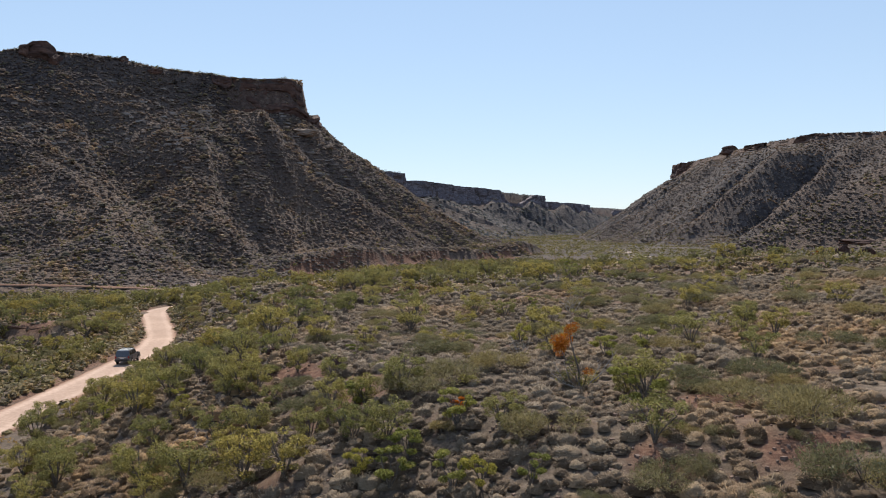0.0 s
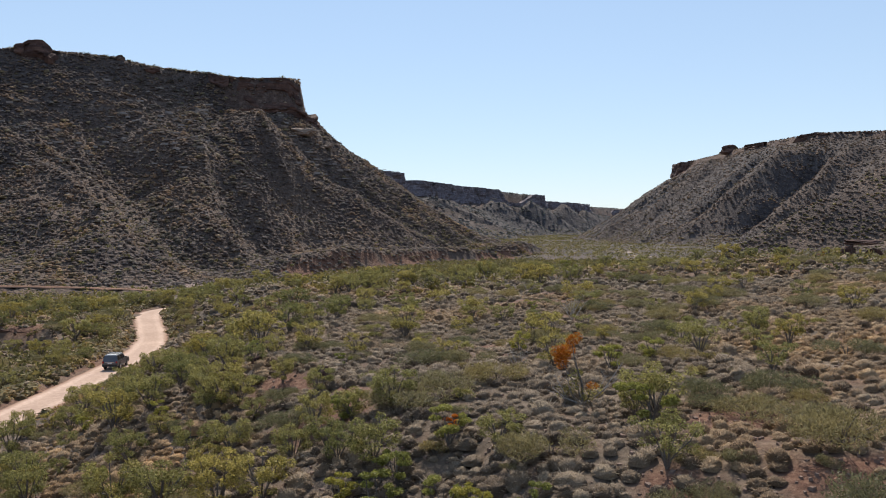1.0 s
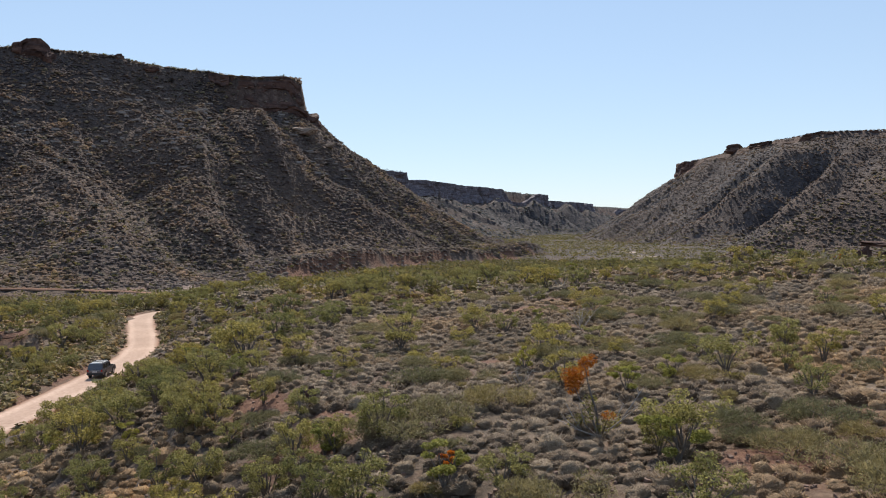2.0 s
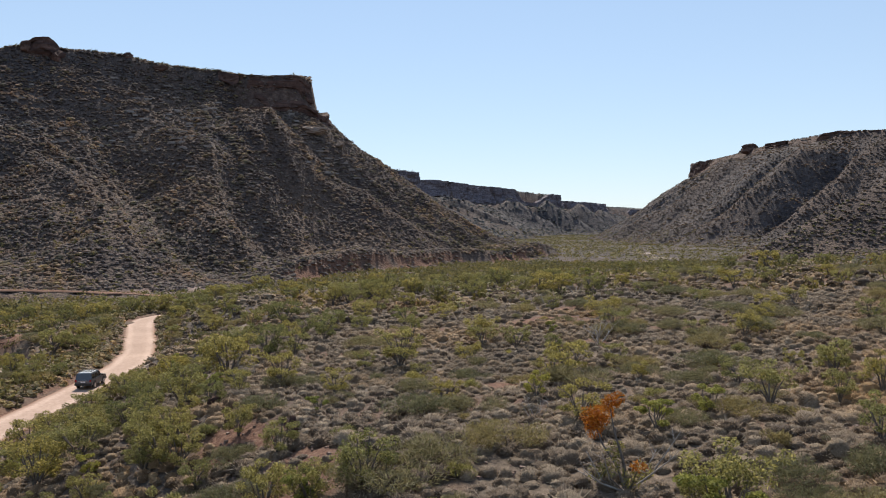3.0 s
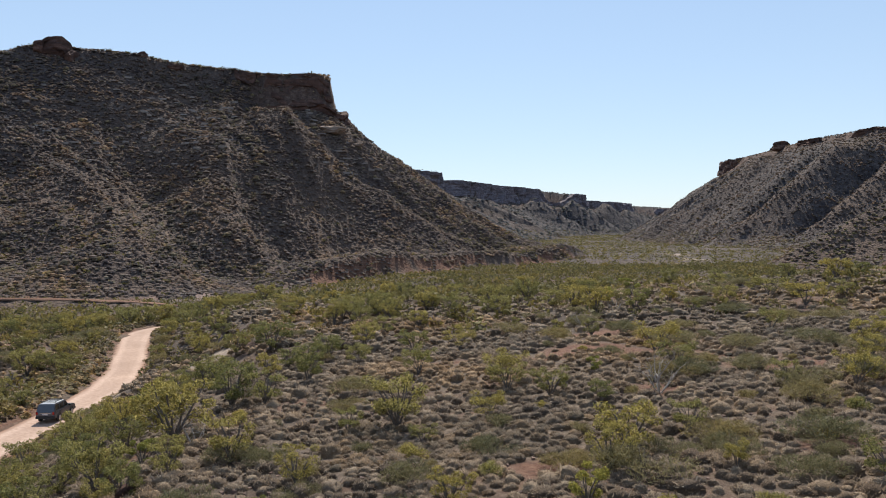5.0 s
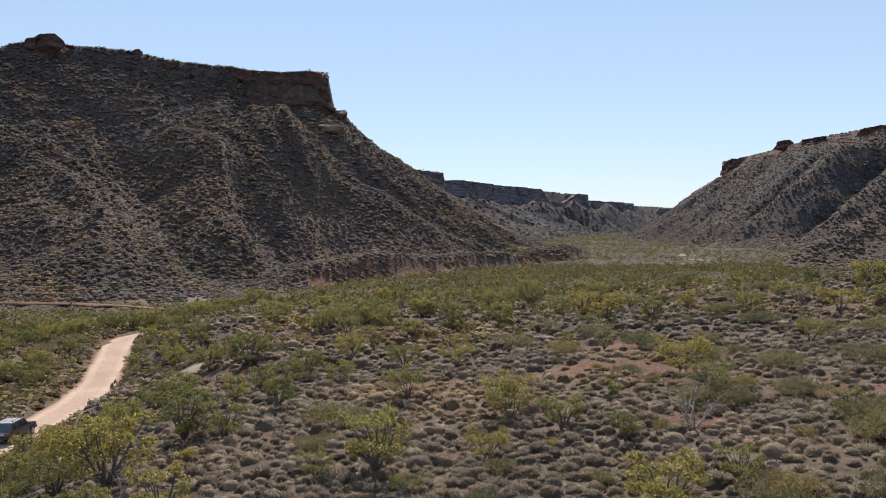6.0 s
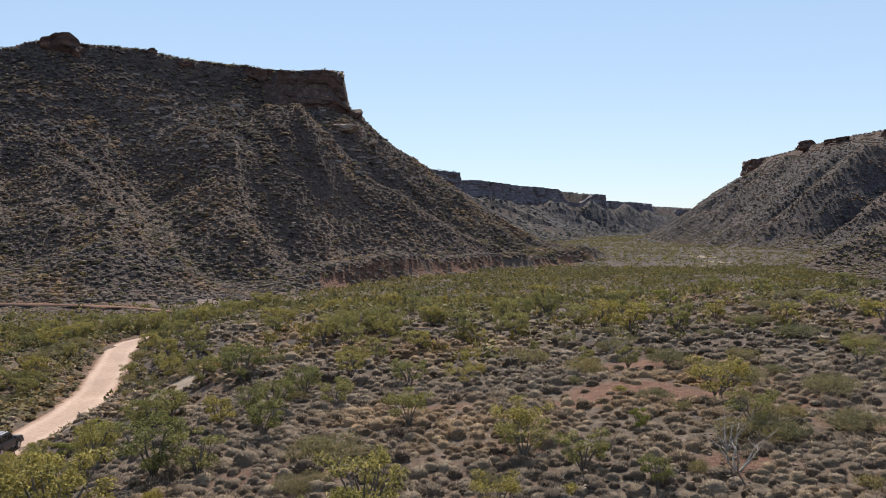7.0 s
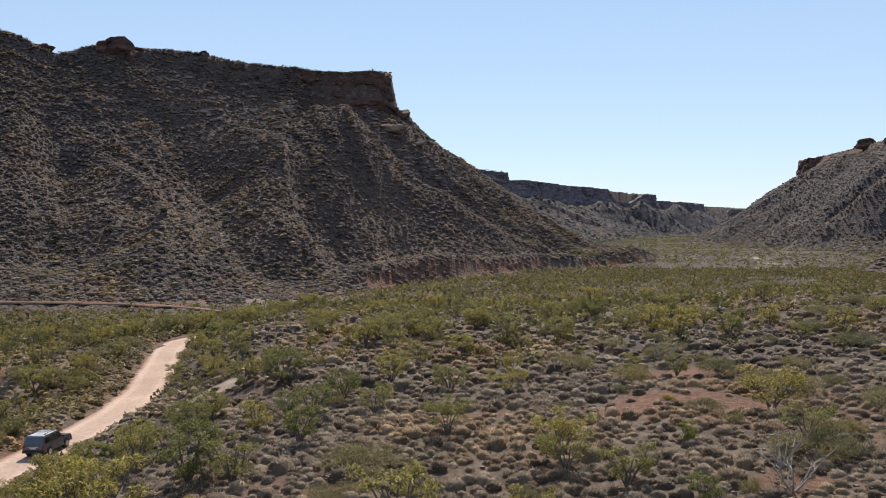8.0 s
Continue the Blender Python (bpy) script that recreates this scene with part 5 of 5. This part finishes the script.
# pale ledges of broken rock that stick out of the upper slope
ledge = spread_spots(veg, -240, -40, 300, 440, 5.0, lambda x, y: 0.85 * on_hill(x, y) * (land(x, y) > 42) * (land(x, y) < 90) * np.clip(0.35 + 2.2 * fbm(x, y, 30, 160, 3), 0, 1) * ~inside(x, y, PLATEAU_L))
size = np.stack([veg.uniform(0.6, 2.6, len(ledge)), veg.uniform(0.4, 1.0, len(ledge)), veg.uniform(0.25, 0.7, len(ledge))], 1)
slab_shape = (np.array([(-1, -1, -0.6), (1, -0.8, -0.6), (1, 1, -0.6), (-0.9, 1, -0.6), (-0.9, -0.9, 1), (0.85, -0.8, 0.9), (0.9, 0.9, 1), (-0.8, 0.85, 0.9)]),
              np.array([(4, 5, 6), (4, 6, 7), (0, 1, 5), (0, 5, 4), (1, 2, 6), (1, 6, 5), (2, 3, 7), (2, 7, 6), (3, 0, 4), (3, 4, 7)]))
scatter("rock_ledges", *slab_shape, ledge, size, veg, 0.16, PALE_ROCK, "pale broken rock slabs on the upper hill slope", "rocks", 0.2, False, (0.47, 0.25))
stones = spread_spots(veg, -28, 40, 24, 78, 0.5, lambda x, y: np.clip(tussock_chance(x, y) > 0, 0, 1) * (0.12 + 0.6 * (fbm(x, y, 3.5, 97, 3) < -0.25) + 0.5 * (np.abs(bench_side(x, y)) < 5)))
size = veg.uniform(0.025, 0.09, (len(stones), 1)) * veg.uniform(0.7, 1.3, (len(stones), 3))
scatter("stones", *slab_shape, stones, size, veg, 0.2, RED_STONE, "loose red and grey stones between the spinifex", "stones", 0.1, False)


# ---- the car on the road ----
PAINT = plain("blue_grey_paint", (0.10, 0.105, 0.118), 0.3, 0.4)
# pale tone paints the sun's glare onto the roof; number plate uses it too
ROOF_GLARE_PLATE = plain("roof_glare_and_plate", (0.62, 0.62, 0.62), 0.35)
CHROME = plain("bright_trim", (0.6, 0.6, 0.6), 0.25, 0.9)
RUBBER = plain("tyre_rubber", (0.022, 0.021, 0.02), 0.85)
RIM = plain("alloy_rim", (0.42, 0.42, 0.43), 0.35, 0.8)
BLACK = plain("black_plastic", (0.02, 0.02, 0.02), 0.6)
RED_LAMP = plain("red_lamp_glass", (0.35, 0.015, 0.012), 0.2)
CLEAR_LAMP = plain("clear_lamp_glass", (0.7, 0.7, 0.72), 0.15)
GLASS = plain("tinted_glass", (0.012, 0.014, 0.016), 0.06)


def part(name, bm, material, parent, label=""):
    me = bpy.data.meshes.new(name)
    bm.to_mesh(me)
    bm.free()
    me.materials.append(material)
    ob = new(name, me)
    ob.parent = parent
    return tagged(ob, label)


def box(x0, x1, y0, y1, z0, z1, bevel=0.03, taper=(0, 0)):
    """A bevelled block; taper: how far its top draws in along x and y."""
    bm = bmesh.new()
    bmesh.ops.create_cube(bm, size=1.0)
    for v in bm.verts:
        up = v.co.z > 0
        v.co = ((x0 + x1) / 2 + v.co.x * (x1 - x0 - (2 * taper[0] if up else 0)), (y0 + y1) / 2 + v.co.y * (y1 - y0 - (2 * taper[1] if up else 0)), z1 if up else z0)
    if bevel:
        bmesh.ops.bevel(bm, geom=bm.edges[:], offset=bevel, segments=2, affect="EDGES")
    return bm


def side_profile(points, half, tuck=0.0, bevel=0.05):
    """A closed outline in the car's length and height, drawn out across its width; tuck: inward lean of the upper part."""
    bm = bmesh.new()
    top = max(z for _, z in points)
    low = min(z for _, z in points)
    rings = [[bm.verts.new((sx * (half - tuck * (z - low) / (top - low)), y, z)) for y, z in points] for sx in (-1, 1)]
    n = len(points)
    for i in range(n):
        j = (i + 1) % n
        bm.faces.new((rings[0][i], rings[0][j], rings[1][j], rings[1][i]))
    bm.faces.new(rings[0][::-1])
    bm.faces.new(rings[1])
    bmesh.ops.recalc_face_normals(bm, faces=bm.faces[:])
    bmesh.ops.bevel(bm, geom=bm.edges[:], offset=bevel, segments=2, affect="EDGES")
    return bm


def disc(radius, width, x, y, z, segments=28, bevel=0.03):
    bm = bmesh.new()
    bmesh.ops.create_cone(bm, cap_ends=True, segments=segments, radius1=radius, radius2=radius, depth=width)
    bmesh.ops.bevel(bm, geom=[e for e in bm.edges if len(e.link_faces) == 2 and abs(e.calc_face_angle()) > 1], offset=bevel, segments=2, affect="EDGES")
    bmesh.ops.transform(bm, matrix=pose(x, y, z, 0, 90, 0), verts=bm.verts)
    return bm


def build_car(x, y, heading):
    """A large four-wheel-drive wagon; it points along +y in its own frame."""
    car = thing("car", "dusty blue-grey four-wheel-drive wagon with a roof rack on the road", "car", pose(x, y, float(road_height(np.array(x), np.array(y))) + 0.1, 0, 0, heading))
    body = [(-2.36, 0.55), (-2.40, 0.95), (-2.34, 1.13), (0.95, 1.13), (2.15, 1.06), (2.36, 0.92), (2.40, 0.55), (2.2, 0.42), (1.95, 0.42), (-1.95, 0.42)]
    part("body", side_profile(body, 0.94, 0.03, 0.05), PAINT, car)
    cabin = [(-2.30, 1.10), (-2.05, 1.76), (-1.9, 1.80), (0.15, 1.80), (0.35, 1.76), (1.05, 1.10)]
    part("cabin", side_profile(cabin, 0.90, 0.13, 0.04), PAINT, car)
    part("roof", box(-0.72, 0.72, -1.95, 0.2, 1.79, 1.835, 0.02, (0.03, 0.04)), ROOF_GLARE_PLATE, car, "roof panel with sun glare put into its pale colour")
    rear = box(-0.72, 0.72, -0.012, 0.012, 0, 0.50, 0.008, (0.08, 0))
    bmesh.ops.transform(rear, matrix=pose(0, -2.235, 1.2, -20.5, 0, 0), verts=rear.verts)
    part("rear_window", rear, GLASS, car)
    wind = box(-0.76, 0.76, -0.012, 0.012, 0, 0.72, 0.008, (0.08, 0))
    bmesh.ops.transform(wind, matrix=pose(0, 0.98, 1.17, 46.7, 0, 0), verts=wind.verts)
    part("windscreen", wind, GLASS, car)
    for side in (-1, 1):
        for y0, y1 in ((-2.0, -1.15), (-1.08, -0.2), (-0.13, 0.52)):
            win = box(-0.012, 0.012, y0, y1, 0, 0.46, 0.008, (0, 0.05))
            bmesh.ops.transform(win, matrix=pose(side * 0.882, 0, 1.2, 0, -side * 10.5, 0), verts=win.verts)
            part("side_window", win, GLASS, car)
        for y0, y1 in ((-1.12, -0.17), (-0.15, 0.85)):
            door = part("door", box(side * 0.935 - 0.012, side * 0.935 + 0.012, y0, y1, 0.55, 1.09, 0.01), PAINT, car)
            part("handle", box(side * 0.955 - 0.015, side * 0.955 + 0.015, y0 + 0.08, y0 + 0.26, 0.95, 0.99, 0.008), CHROME, door)
        part("mirror", box(side * 1.03 - 0.11, side * 1.03 + 0.11, 0.66, 0.80, 1.12, 1.28, 0.03), BLACK, car)
        part("tail_light", box(side * 0.80 - 0.09, side * 0.80 + 0.09, -2.43, -2.36, 0.86, 1.12, 0.02), RED_LAMP, car)
        part("headlight", box(side * 0.70 - 0.17, side * 0.70 + 0.17, 2.33, 2.40, 0.80, 0.96, 0.02), CLEAR_LAMP, car)
        part("sill_step", box(side * 0.94 - 0.07, side * 0.94 + 0.07, -1.0, 1.0, 0.40, 0.46, 0.02), BLACK, car)
        for yw in (-1.40, 1.42):
            part("wheel_arch", disc(0.47, 0.05, side * 0.93, yw, 0.44, 28, 0.015), BLACK, car)
            wheel = part("tyre", disc(0.39, 0.26, side * 0.86, yw, 0.38, 30, 0.05), RUBBER, car)
            part("rim", disc(0.25, 0.05, side * 0.985, yw, 0.38, 24, 0.015), RIM, wheel)
    part("rear_bumper", box(-0.93, 0.93, -2.50, -2.30, 0.45, 0.68, 0.05), BLACK, car)
    part("front_bumper", box(-0.93, 0.93, 2.28, 2.50, 0.42, 0.70, 0.05), BLACK, car)
    part("number_plate", box(-0.26, 0.26, -2.425, -2.405, 0.80, 0.92, 0.005), ROOF_GLARE_PLATE, car)
    part("tailgate_trim", box(-0.5, 0.5, -2.42, -2.395, 0.97, 1.01, 0.006), CHROME, car)
    rack = part("roof_rack", box(-0.66, -0.62, -1.75, 0.05, 1.91, 1.95, 0.01), BLACK, car)
    part("rail", box(0.62, 0.66, -1.75, 0.05, 1.91, 1.95, 0.01), BLACK, rack)
    for k in range(5):
        part("slat", box(-0.62, 0.62, -1.7 + k * 0.42, -1.64 + k * 0.42, 1.915, 1.945, 0.008), BLACK, rack)
    for sx in (-0.64, 0.64):
        for yy in (-1.6, -0.1):
            part("rack_foot", box(sx - 0.03, sx + 0.03, yy - 0.05, yy + 0.05, 1.80, 1.915, 0.008), BLACK, rack)
    return car


build_car(-41.1, 106.0, 4.5)
